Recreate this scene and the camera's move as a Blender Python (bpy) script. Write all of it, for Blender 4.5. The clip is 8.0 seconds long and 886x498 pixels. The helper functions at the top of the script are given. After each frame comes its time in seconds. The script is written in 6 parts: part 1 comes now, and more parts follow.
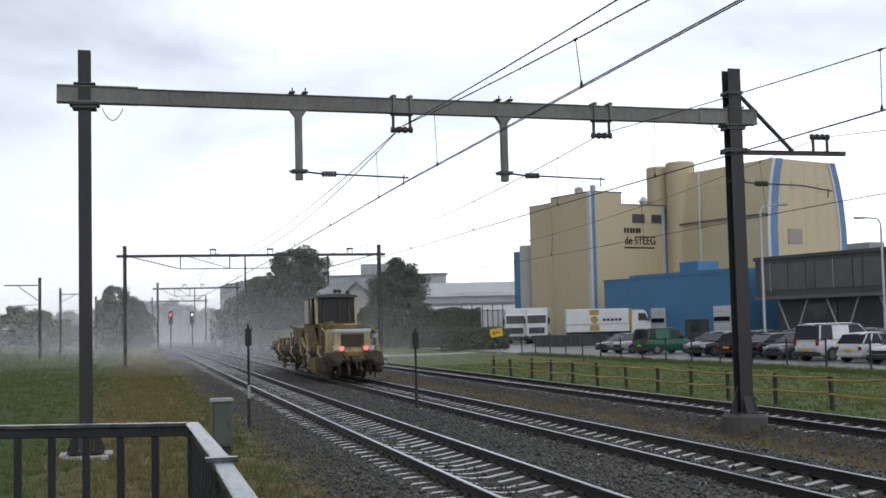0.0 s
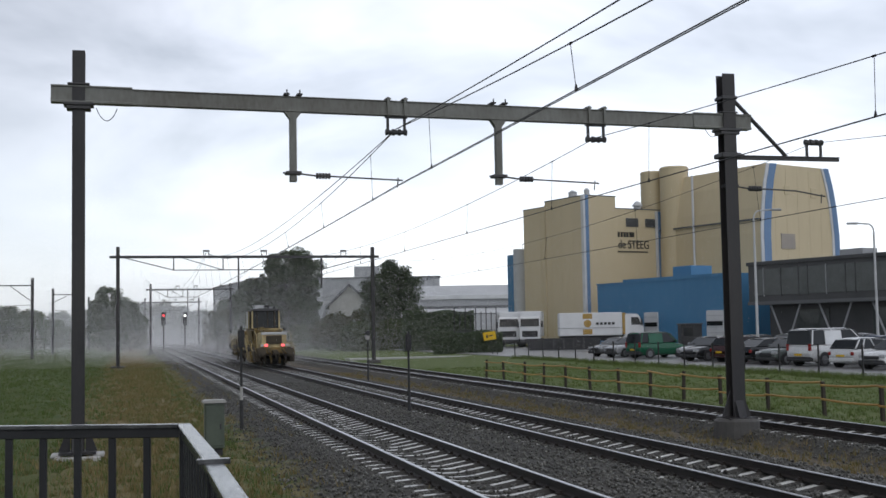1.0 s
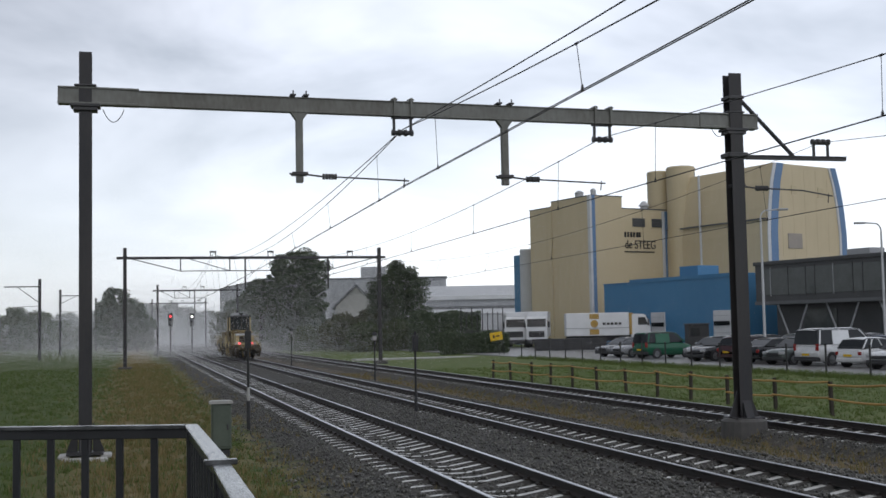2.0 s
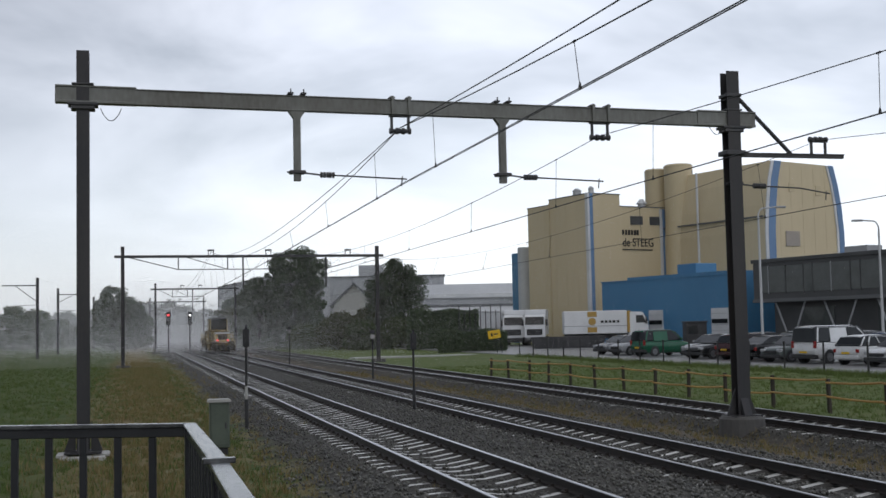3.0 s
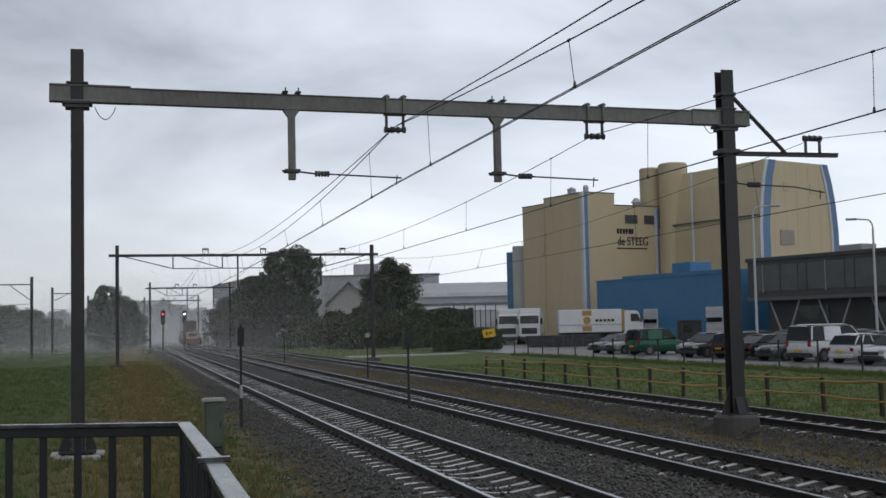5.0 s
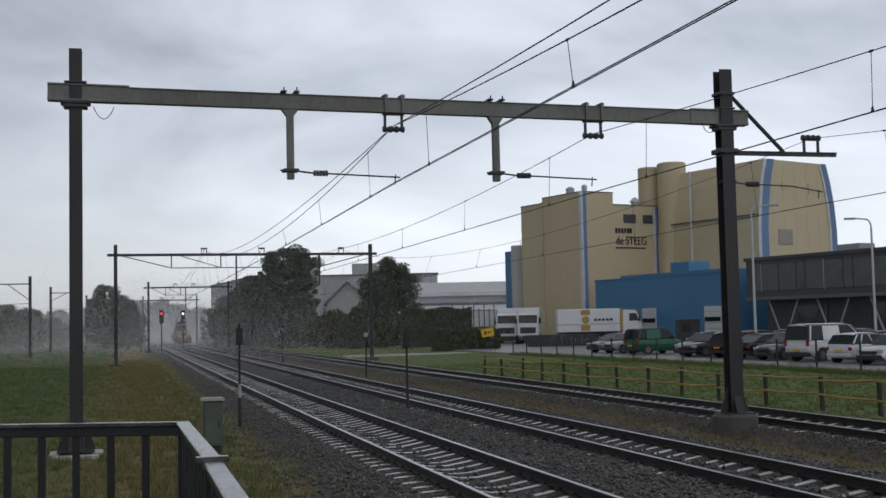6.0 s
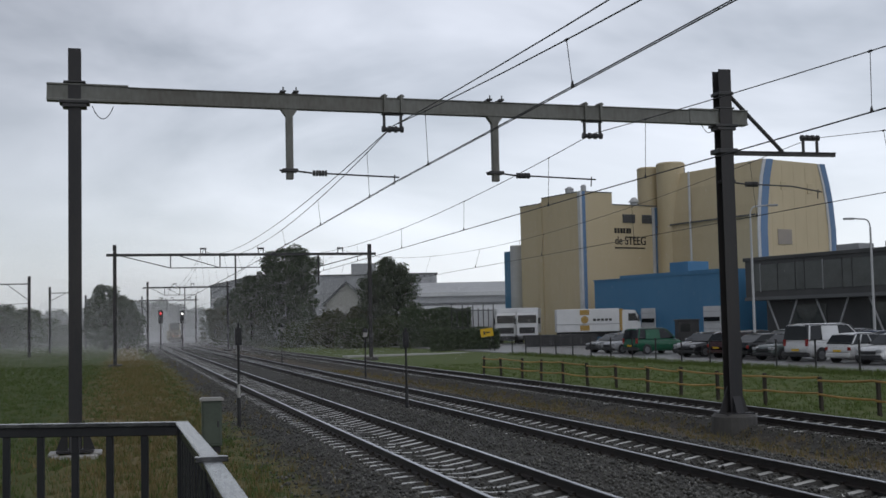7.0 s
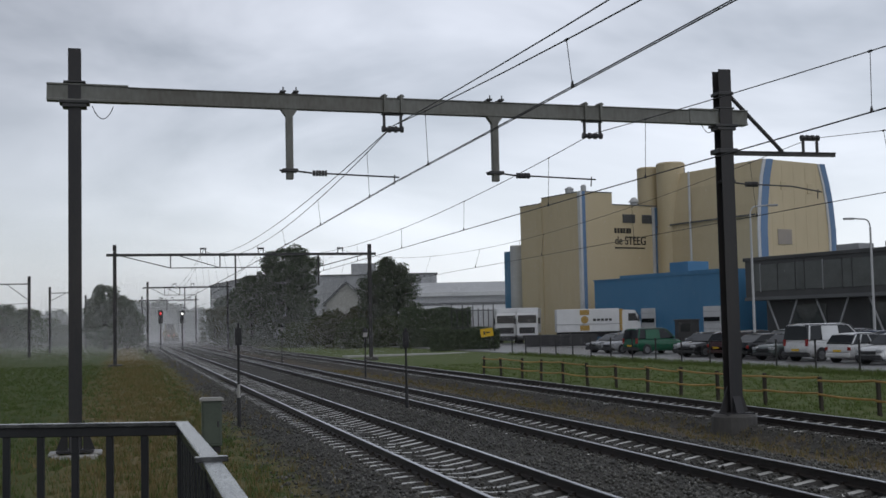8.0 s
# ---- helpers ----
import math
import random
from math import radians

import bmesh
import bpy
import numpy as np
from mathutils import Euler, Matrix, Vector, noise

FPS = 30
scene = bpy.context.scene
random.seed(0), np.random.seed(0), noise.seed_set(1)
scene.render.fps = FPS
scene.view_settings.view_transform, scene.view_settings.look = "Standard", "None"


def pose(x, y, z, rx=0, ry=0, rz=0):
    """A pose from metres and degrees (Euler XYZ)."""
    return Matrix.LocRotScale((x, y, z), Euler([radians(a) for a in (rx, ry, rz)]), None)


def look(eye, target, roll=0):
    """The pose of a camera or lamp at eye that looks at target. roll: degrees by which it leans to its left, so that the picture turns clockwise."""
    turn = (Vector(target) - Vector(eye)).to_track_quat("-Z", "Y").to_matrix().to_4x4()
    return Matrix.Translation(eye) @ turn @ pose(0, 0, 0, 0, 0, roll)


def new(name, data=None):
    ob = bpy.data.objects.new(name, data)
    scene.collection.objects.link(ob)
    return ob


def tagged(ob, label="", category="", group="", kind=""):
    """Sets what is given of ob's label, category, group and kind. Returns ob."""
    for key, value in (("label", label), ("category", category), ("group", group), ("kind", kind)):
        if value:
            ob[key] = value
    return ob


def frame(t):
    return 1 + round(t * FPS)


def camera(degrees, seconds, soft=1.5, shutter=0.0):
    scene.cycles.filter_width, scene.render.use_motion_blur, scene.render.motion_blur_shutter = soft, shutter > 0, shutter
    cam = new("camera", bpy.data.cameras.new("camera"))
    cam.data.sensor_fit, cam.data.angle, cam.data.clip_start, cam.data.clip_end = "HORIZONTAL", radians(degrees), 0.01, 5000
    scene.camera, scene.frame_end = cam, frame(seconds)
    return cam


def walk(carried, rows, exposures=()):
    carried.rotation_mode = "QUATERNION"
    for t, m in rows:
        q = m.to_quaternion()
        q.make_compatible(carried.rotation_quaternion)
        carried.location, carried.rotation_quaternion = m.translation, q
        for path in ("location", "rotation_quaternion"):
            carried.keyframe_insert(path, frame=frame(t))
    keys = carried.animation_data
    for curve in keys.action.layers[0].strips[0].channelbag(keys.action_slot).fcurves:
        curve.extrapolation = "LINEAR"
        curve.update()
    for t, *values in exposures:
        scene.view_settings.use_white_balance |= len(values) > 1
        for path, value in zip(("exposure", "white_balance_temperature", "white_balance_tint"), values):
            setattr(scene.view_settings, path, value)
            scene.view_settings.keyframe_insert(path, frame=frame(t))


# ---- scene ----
cam = camera(40.79, 8.0, 1.55)
EYE = (0.0, 0.0, 2.255)
# seconds, turn to the right, tilt upwards, lean to the left (degrees)
TURNS = [
    (0.0, 14.610, 3.698, -1.384), (0.5, 14.192, 3.736, -1.084), (1.0, 14.918, 3.828, -1.030),
    (1.5, 14.590, 3.869, -1.105), (3.0, 14.706, 3.764, -1.218), (3.5, 14.786, 3.720, -1.246),
    (4.0, 14.866, 3.718, -1.251), (4.5, 14.907, 3.717, -1.253), (6.0, 15.023, 3.673, -1.262),
    (6.5, 15.024, 3.673, -1.262), (7.0, 15.062, 3.673, -1.264), (7.5, 15.063, 3.673, -1.264),
    (8.0, 15.063, 3.673, -1.264)]
walk(cam, [(t, pose(*EYE, 0, 0, -turn) @ pose(0, 0, 0, 90 + tilt) @ pose(0, 0, 0, 0, 0, lean)) for t, turn, tilt, lean in TURNS],
     [(0.0, 0.83), (0.5, 0.73), (1.0, 0.67), (1.5, 0.62), (3.0, 0.49), (3.5, 0.4), (4.5, 0.26), (6.0, 0.18), (8.0, 0.17)])

# ---- light: overcast sky, soft sun behind the clouds ----
world = bpy.data.worlds.new("overcast")
scene.world = world
world.use_nodes = True
wn, wl = world.node_tree.nodes, world.node_tree.links
wn.clear()
w_out = wn.new("ShaderNodeOutputWorld")
w_add = wn.new("ShaderNodeAddShader")
w_sky = wn.new("ShaderNodeTexSky")
w_sky.sky_type, w_sky.sun_disc, w_sky.sun_elevation, w_sky.sun_rotation = "NISHITA", False, radians(50), radians(200)
w_b1 = wn.new("ShaderNodeBackground")
w_b1.inputs["Strength"].default_value = 0.02
w_b2 = wn.new("ShaderNodeBackground")
w_b2.inputs["Strength"].default_value = 1.0
w_tc = wn.new("ShaderNodeTexCoord")
w_map = wn.new("ShaderNodeMapping")
w_map.inputs["Scale"].default_value = (1.6, 1.6, 5.0)
w_map.inputs["Location"].default_value = (0.35, 0.1, 0.2)
w_n = wn.new("ShaderNodeTexNoise")
w_n.inputs["Scale"].default_value, w_n.inputs["Detail"].default_value, w_n.inputs["Roughness"].default_value = 1.5, 5, 0.5
w_n.inputs["Distortion"].default_value = 0.6
w_ramp = wn.new("ShaderNodeValToRGB")
w_ramp.color_ramp.elements[0].position, w_ramp.color_ramp.elements[0].color = 0.32, (0.34, 0.36, 0.40, 1)
w_ramp.color_ramp.elements[1].position, w_ramp.color_ramp.elements[1].color = 0.62, (0.74, 0.76, 0.83, 1)
w_sep = wn.new("ShaderNodeSeparateXYZ")
w_h = wn.new("ShaderNodeMapRange")
w_h.inputs["From Min"].default_value, w_h.inputs["From Max"].default_value = 0.0, 0.2
w_h.inputs["To Min"].default_value, w_h.inputs["To Max"].default_value = 0.9, 0.0
w_mix = wn.new("ShaderNodeMix")
w_mix.data_type = "RGBA"
w_mix.inputs["B"].default_value = (0.76, 0.79, 0.85, 1)
wl.new(w_tc.outputs["Generated"], w_map.inputs["Vector"])
wl.new(w_map.outputs[0], w_n.inputs["Vector"])
wl.new(w_n.outputs[0], w_ramp.inputs[0])
wl.new(w_tc.outputs["Generated"], w_sep.inputs[0])
wl.new(w_sep.outputs["Z"], w_h.inputs["Value"])
wl.new(w_h.outputs[0], w_mix.inputs["Factor"])
wl.new(w_ramp.outputs[0], w_mix.inputs["A"])
# unseen upper sky dimmed to darken the ground; clouds darker towards the meadow side
w_top = wn.new("ShaderNodeMapRange")
w_top.inputs["From Min"].default_value, w_top.inputs["From Max"].default_value = 0.25, 0.9
w_top.inputs["To Min"].default_value, w_top.inputs["To Max"].default_value = 1.0, 0.5
w_side = wn.new("ShaderNodeMapRange")
w_side.inputs["From Min"].default_value, w_side.inputs["From Max"].default_value = -0.3, 0.2
w_side.inputs["To Min"].default_value, w_side.inputs["To Max"].default_value = 0.5, 1.0
w_deep = wn.new("ShaderNodeMapRange")      # the dark cloud bank stands above the horizon
w_deep.inputs["From Min"].default_value, w_deep.inputs["From Max"].default_value = 0.06, 0.24
w_deep.inputs["To Min"].default_value, w_deep.inputs["To Max"].default_value = 0.85, 2.0
w_pow = wn.new("ShaderNodeMath")
w_pow.operation = "POWER"
w_mul = wn.new("ShaderNodeMath")
w_mul.operation = "MULTIPLY"
wl.new(w_sep.outputs["Z"], w_top.inputs["Value"])
wl.new(w_sep.outputs["X"], w_side.inputs["Value"])
wl.new(w_top.outputs[0], w_mul.inputs[0])
wl.new(w_sep.outputs["Z"], w_deep.inputs["Value"])
wl.new(w_side.outputs[0], w_pow.inputs[0])
wl.new(w_deep.outputs[0], w_pow.inputs[1])
wl.new(w_pow.outputs[0], w_mul.inputs[1])
wl.new(w_mul.outputs[0], w_b2.inputs["Strength"])
wl.new(w_mix.outputs["Result"], w_b2.inputs["Color"])
wl.new(w_sky.outputs[0], w_b1.inputs["Color"])
wl.new(w_b1.outputs[0], w_add.inputs[0])
wl.new(w_b2.outputs[0], w_add.inputs[1])
wl.new(w_add.outputs[0], w_out.inputs["Surface"])
sun = new("sun", bpy.data.lights.new("sun", "SUN"))
sun.data.energy, sun.data.angle, sun.data.color = 0.4, radians(60), (1.0, 0.97, 0.92)
sun.matrix_world = look((-20, -40, 60), (0, 0, 0))


# ---- materials ----
def material(name, a, b=None, rough=0.6, metal=0.0, scale=4.0, fine=40.0, bump=0.1, rough_var=0.12, stretch=(1, 1, 1), vary=0.0, spec=0.5, depth=0.01):
    """Two tones mixed by coarse and fine noise, with relief; vary shifts the tone from piece to piece."""
    m = bpy.data.materials.new(name)
    m.use_nodes = True
    n, l = m.node_tree.nodes, m.node_tree.links
    s = n["Principled BSDF"]
    b = b or tuple(c * 0.7 for c in a)
    tc, mp = n.new("ShaderNodeTexCoord"), n.new("ShaderNodeMapping")
    mp.inputs["Scale"].default_value = stretch
    l.new(tc.outputs["Object"], mp.inputs["Vector"])
    n1, n2 = n.new("ShaderNodeTexNoise"), n.new("ShaderNodeTexNoise")
    n1.inputs["Scale"].default_value, n1.inputs["Detail"].default_value = scale, 4
    n2.inputs["Scale"].default_value, n2.inputs["Detail"].default_value = fine, 3
    l.new(mp.outputs[0], n1.inputs["Vector"]), l.new(mp.outputs[0], n2.inputs["Vector"])
    add = n.new("ShaderNodeMath")
    add.operation = "MULTIPLY_ADD"
    add.inputs[1].default_value = 0.45
    l.new(n2.outputs[0], add.inputs[0]), l.new(n1.outputs[0], add.inputs[2])
    fac = n.new("ShaderNodeMapRange")
    fac.inputs["From Min"].default_value, fac.inputs["From Max"].default_value = 0.5, 0.95
    l.new(add.outputs[0], fac.inputs["Value"])
    mix = n.new("ShaderNodeMix")
    mix.data_type = "RGBA"
    mix.inputs["A"].default_value, mix.inputs["B"].default_value = (*a, 1), (*b, 1)
    l.new(fac.outputs[0], mix.inputs["Factor"])
    colour = mix.outputs["Result"]
    if vary:
        oi, mr, hs = n.new("ShaderNodeObjectInfo"), n.new("ShaderNodeMapRange"), n.new("ShaderNodeHueSaturation")
        mr.inputs["To Min"].default_value, mr.inputs["To Max"].default_value = 1 - vary, 1 + vary
        l.new(oi.outputs["Random"], mr.inputs["Value"]), l.new(mr.outputs[0], hs.inputs["Value"]), l.new(colour, hs.inputs["Color"])
        colour = hs.outputs[0]
    l.new(colour, s.inputs["Base Color"])
    rr = n.new("ShaderNodeMapRange")
    rr.inputs["To Min"].default_value, rr.inputs["To Max"].default_value = max(0.03, rough - rough_var), min(1, rough + rough_var)
    l.new(n2.outputs[0], rr.inputs["Value"]), l.new(rr.outputs[0], s.inputs["Roughness"])
    s.inputs["Metallic"].default_value, s.inputs["Specular IOR Level"].default_value = metal, spec
    if bump:
        bp = n.new("ShaderNodeBump")
        bp.inputs["Strength"].default_value, bp.inputs["Distance"].default_value = bump, depth
        l.new(n2.outputs[0], bp.inputs["Height"]), l.new(bp.outputs[0], s.inputs["Normal"])
    return m


def island_tones(name, tones, rough=0.7, spec=0.3, translucent=0.0):
    """A tone for each loose piece of one mesh (leaves, blades, stones)."""
    m = bpy.data.materials.new(name)
    m.use_nodes = True
    n, l = m.node_tree.nodes, m.node_tree.links
    s = n["Principled BSDF"]
    g, r = n.new("ShaderNodeNewGeometry"), n.new("ShaderNodeValToRGB")
    for i, c in enumerate(tones):
        e = r.color_ramp.elements[i] if i < 2 else r.color_ramp.elements.new(1)
        e.position, e.color = i / (len(tones) - 1), (*c, 1)
    for i, c in enumerate(tones):
        r.color_ramp.elements[i].position, r.color_ramp.elements[i].color = i / (len(tones) - 1), (*c, 1)
    l.new(g.outputs["Random Per Island"], r.inputs[0]), l.new(r.outputs[0], s.inputs["Base Color"])
    s.inputs["Roughness"].default_value, s.inputs["Specular IOR Level"].default_value = rough, spec
    if translucent:
        tr, mx = n.new("ShaderNodeBsdfTranslucent"), n.new("ShaderNodeMixShader")
        mx.inputs[0].default_value = translucent
        l.new(r.outputs[0], tr.inputs["Color"])
        l.new(s.outputs[0], mx.inputs[1]), l.new(tr.outputs[0], mx.inputs[2])
        l.new(mx.outputs[0], n["Material Output"].inputs["Surface"])
    return m


def glowing(name, c, strength):
    m = bpy.data.materials.new(name)
    m.use_nodes = True
    s = m.node_tree.nodes["Principled BSDF"]
    s.inputs["Base Color"].default_value, s.inputs["Emission Color"].default_value = (*c, 1), (*c, 1)
    s.inputs["Emission Strength"].default_value = strength
    return m


def dark_glass(name, c=(0.012, 0.014, 0.016), rough=0.06, spec=0.3):
    return material(name, c, tuple(v * 1.5 for v in c), rough, 0, 1.0, 6, 0.02, 0.03, spec=spec)


STEEL_DARK = material("weathered dark steel", (0.045, 0.047, 0.052), (0.075, 0.07, 0.068), 0.5, 0.4, 1.5, 30, 0.15, vary=0.1)
STEEL_MAST = material("dark painted steel mast", (0.03, 0.03, 0.034), (0.052, 0.048, 0.047), 0.5, 0.1, 1.2, 25, 0.12, stretch=(1, 1, 0.3), spec=0.35)
STEEL_GALV = material("weathered galvanised beam", (0.21, 0.215, 0.2), (0.12, 0.115, 0.1), 0.55, 0.35, 0.9, 12, 0.15, stretch=(1, 1, 0.4))
POST_BLACK = material("dark painted post", (0.014, 0.014, 0.015), (0.026, 0.025, 0.025), 0.55, 0.1, 4, 30, 0.1)
WIRE = material("oxidised copper wire", (0.05, 0.05, 0.052), (0.035, 0.033, 0.033), 0.5, 0.6, 2, 20, 0)
RAIL_TOP = material("worn wet rail head", (0.42, 0.43, 0.45), (0.3, 0.3, 0.31), 0.3, 0.9, 0.8, 30, 0.03, stretch=(4, 0.2, 1))
RAIL_SIDE = material("rusty rail flank", (0.018, 0.015, 0.013), (0.034, 0.025, 0.02), 0.65, 0.2, 2, 40, 0.3)
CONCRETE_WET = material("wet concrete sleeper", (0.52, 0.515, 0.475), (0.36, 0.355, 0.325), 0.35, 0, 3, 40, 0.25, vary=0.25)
CONCRETE_DARK = material("dark concrete", (0.055, 0.053, 0.05), (0.09, 0.085, 0.08), 0.7, 0, 3, 30, 0.4)
CONCRETE_RUST = material("rust stained concrete", (0.06, 0.052, 0.045), (0.12, 0.105, 0.09), 0.5, 0, 5, 40, 0.3, vary=0.2)
CONCRETE_PALE = material("pale concrete pad", (0.42, 0.41, 0.39), (0.3, 0.3, 0.28), 0.6, 0, 3, 30, 0.3)
STONE_TONES = island_tones("ballast stones", [(0.036, 0.035, 0.031), (0.070, 0.068, 0.060), (0.108, 0.106, 0.091), (0.046, 0.042, 0.036), (0.174, 0.168, 0.146)], 0.45, 0.5)
# leaf tones are lightened to stand in for haze before the distant trees
LEAF_DARK = island_tones("dark wet leaves lightened for haze", [(0.078, 0.108, 0.070), (0.116, 0.151, 0.093), (0.155, 0.190, 0.121), (0.098, 0.129, 0.085)], 0.85, 0.12, 0.4)
LEAF_MID = island_tones("green wet leaves lightened for haze", [(0.079, 0.108, 0.054), (0.119, 0.158, 0.073), (0.158, 0.190, 0.095), (0.095, 0.127, 0.066)], 0.85, 0.12, 0.4)
LEAF_OLIVE = island_tones("olive wet leaves lightened for haze", [(0.097, 0.110, 0.062), (0.138, 0.145, 0.076), (0.117, 0.131, 0.069)], 0.85, 0.12, 0.4)
BARK = material("bark", (0.05, 0.042, 0.033), (0.03, 0.026, 0.022), 0.9, 0, 3, 25, 0.6)
GRASS_TONES = island_tones("grass blades", [(0.062, 0.106, 0.022), (0.090, 0.134, 0.036), (0.118, 0.134, 0.050), (0.067, 0.118, 0.029)], 0.7, 0.2)
MEADOW_TONES = island_tones("meadow blades", [(0.085, 0.135, 0.03), (0.115, 0.165, 0.045), (0.14, 0.155, 0.06), (0.09, 0.15, 0.035)], 0.7, 0.2)
DRY_TONES = island_tones("dry grass blades", [(0.216, 0.161, 0.071), (0.159, 0.140, 0.057), (0.252, 0.190, 0.093), (0.108, 0.122, 0.046)], 0.8, 0.2)
BEIGE = material("beige sheet cladding", (0.60, 0.50, 0.325), (0.54, 0.45, 0.29), 0.55, 0, 0.12, 1.5, 0.03, stretch=(1, 1, 0.25))
BEIGE_SILO = material("beige silo paint", (0.54, 0.45, 0.285), (0.48, 0.395, 0.25), 0.5, 0, 0.2, 2, 0.03, stretch=(1, 1, 0.2))
BLUE = material("blue sheet cladding", (0.06, 0.2, 0.36), (0.05, 0.175, 0.325), 0.5, 0, 0.2, 2, 0.04, stretch=(1, 1, 0.25))
BLUE_TRIM = material("light blue trim", (0.135, 0.235, 0.40), (0.11, 0.2, 0.35), 0.5, 0, 0.3, 3, 0.03)
VENT_DULL = material("dull wall vent", (0.36, 0.31, 0.26), (0.3, 0.27, 0.24), 0.6, 0, 1, 8, 0.05)
WHITE_TRIM = material("white trim", (0.62, 0.63, 0.64), (0.5, 0.51, 0.52), 0.5, 0, 0.5, 5, 0.03)
OFFICE_DARK = material("dark cladding", (0.052, 0.053, 0.055), (0.075, 0.075, 0.077), 0.5, 0, 0.4, 4, 0.05)
GLASS_OFFICE = dark_glass("office glass", (0.06, 0.068, 0.068), 0.05)
SHED_GREY = material("grey sheet wall", (0.36, 0.37, 0.385), (0.31, 0.32, 0.335), 0.6, 0, 0.2, 2, 0.05, stretch=(1, 1, 0.2))
SHED_PALE = material("pale roof sheet", (0.5, 0.51, 0.52), (0.42, 0.43, 0.44), 0.5, 0, 0.2, 2, 0.05)
SHED_DARK = material("dark shed trim", (0.1, 0.105, 0.11), (0.13, 0.135, 0.14), 0.6, 0, 0.2, 2, 0.05)
ASPHALT = material("wet asphalt", (0.15, 0.15, 0.152), (0.2, 0.198, 0.19), 0.4, 0, 0.3, 20, 0.25)
TYRE = material("tyre rubber", (0.014, 0.014, 0.015), (0.025, 0.024, 0.023), 0.8, 0, 5, 40, 0.2)
RIM = material("wheel rim", (0.32, 0.33, 0.34), (0.2, 0.2, 0.21), 0.35, 0.8, 4, 30, 0.05)
PLASTIC_DARK = material("dark plastic", (0.02, 0.02, 0.022), (0.03, 0.03, 0.032), 0.55, 0, 5, 40, 0.1)
CAR_GLASS = dark_glass("car glass")
LAMP_RED = material("red lamp lens", (0.3, 0.015, 0.015), (0.2, 0.01, 0.01), 0.2, 0, 8, 40, 0.05)
LAMP_CLEAR = material("clear lamp lens", (0.55, 0.56, 0.58), (0.4, 0.41, 0.43), 0.15, 0.2, 8, 40, 0.05)
WOOD_POST = material("dark wooden post", (0.026, 0.021, 0.016), (0.045, 0.036, 0.026), 0.8, 0, 4, 40, 0.4, stretch=(1, 1, 0.15), vary=0.15)
YELLOW_RAIL = material("faded ochre fence rail", (0.46, 0.29, 0.075), (0.33, 0.17, 0.045), 0.6, 0, 1.2, 12, 0.15, vary=0.12)
YELLOW_SIGN = material("yellow sign", (0.7, 0.45, 0.01), (0.62, 0.38, 0.01), 0.4, 0, 4, 30, 0.03)
BLACK = material("black lettering", (0.015, 0.015, 0.015), (0.02, 0.02, 0.02), 0.5, 0, 4, 30, 0.02)
RAILING = material("wet dark grey railing paint", (0.014, 0.015, 0.018), (0.024, 0.025, 0.028), 0.35, 0.1, 3, 30, 0.1)
RAILING_TOP = material("wet blotched handrail", (0.13, 0.134, 0.138), (0.045, 0.047, 0.05), 0.2, 0.4, 9, 55, 0.12, rough_var=0.15)
CABINET = material("grey green cabinet", (0.08, 0.1, 0.075), (0.06, 0.075, 0.058), 0.55, 0, 2, 20, 0.1)
MACHINE = material("dirty machine yellow", (0.26, 0.175, 0.048), (0.055, 0.045, 0.028), 0.6, 0, 1.6, 9, 0.15)
MACHINE_PALE = material("pale machine yellow", (0.6, 0.49, 0.26), (0.26, 0.2, 0.1), 0.6, 0, 1.6, 9, 0.12)
MACHINE_DIRT = material("oily machine steel", (0.04, 0.035, 0.028), (0.085, 0.065, 0.04), 0.7, 0.1, 2, 12, 0.3)
CAB_GLASS = material("dark cab glass", (0.012, 0.013, 0.013), (0.02, 0.021, 0.02), 0.12, 0, 1.5, 8, 0.03, 0.05, spec=0.25)
RED_LIGHT = glowing("red tail light", (1.0, 0.10, 0.12), 1.3)
# white for the flakes that stand in for haze
HAZE_WHITE = material("matte white haze flake", (0.93, 0.94, 0.96), (0.9, 0.91, 0.93), 0.9, 0, 1, 5, 0)
RED_SIGNAL = glowing("red signal light", (1.0, 0.05, 0.06), 1.6)
WHITE_LIGHT = glowing("white signal light", (1.0, 1.0, 0.95), 2.0)


# ---- building blocks ----
def part(name, bm, mat, parent=None, label=""):
    """One mesh under a thing or a part; mat may be a list for several slots."""
    me = bpy.data.meshes.new(name)
    bm.to_mesh(me)
    bm.free()
    for m in mat if isinstance(mat, (list, tuple)) else [mat]:
        me.materials.append(m)
    ob = new(name, me)
    ob.parent = parent
    return tagged(ob, label)


def thing(name, m, label, category, group="", kind=""):
    ob = new(name)
    ob.matrix_world = m
    return tagged(ob, label, category, group, kind)


def box(bm, x0, x1, y0, y1, z0, z1, bevel=0.0, m=None, slot=0):
    r = bmesh.ops.create_cube(bm, size=1, matrix=Matrix.LocRotScale(((x0 + x1) / 2, (y0 + y1) / 2, (z0 + z1) / 2), None, (x1 - x0, y1 - y0, z1 - z0)))
    vs = r["verts"]
    fs = {f for v in vs for f in v.link_faces}
    for f in fs:
        f.material_index = slot
    if bevel:
        es = {e for v in vs for e in v.link_edges}
        out = bmesh.ops.bevel(bm, geom=list(es), offset=bevel, segments=1, affect="EDGES", profile=0.5)
        vs = list({v for f in out["faces"] for v in f.verts} | {v for v in vs if v.is_valid})
    if m is not None:
        bmesh.ops.transform(bm, matrix=m, verts=[v for v in vs if v.is_valid])
    return bm


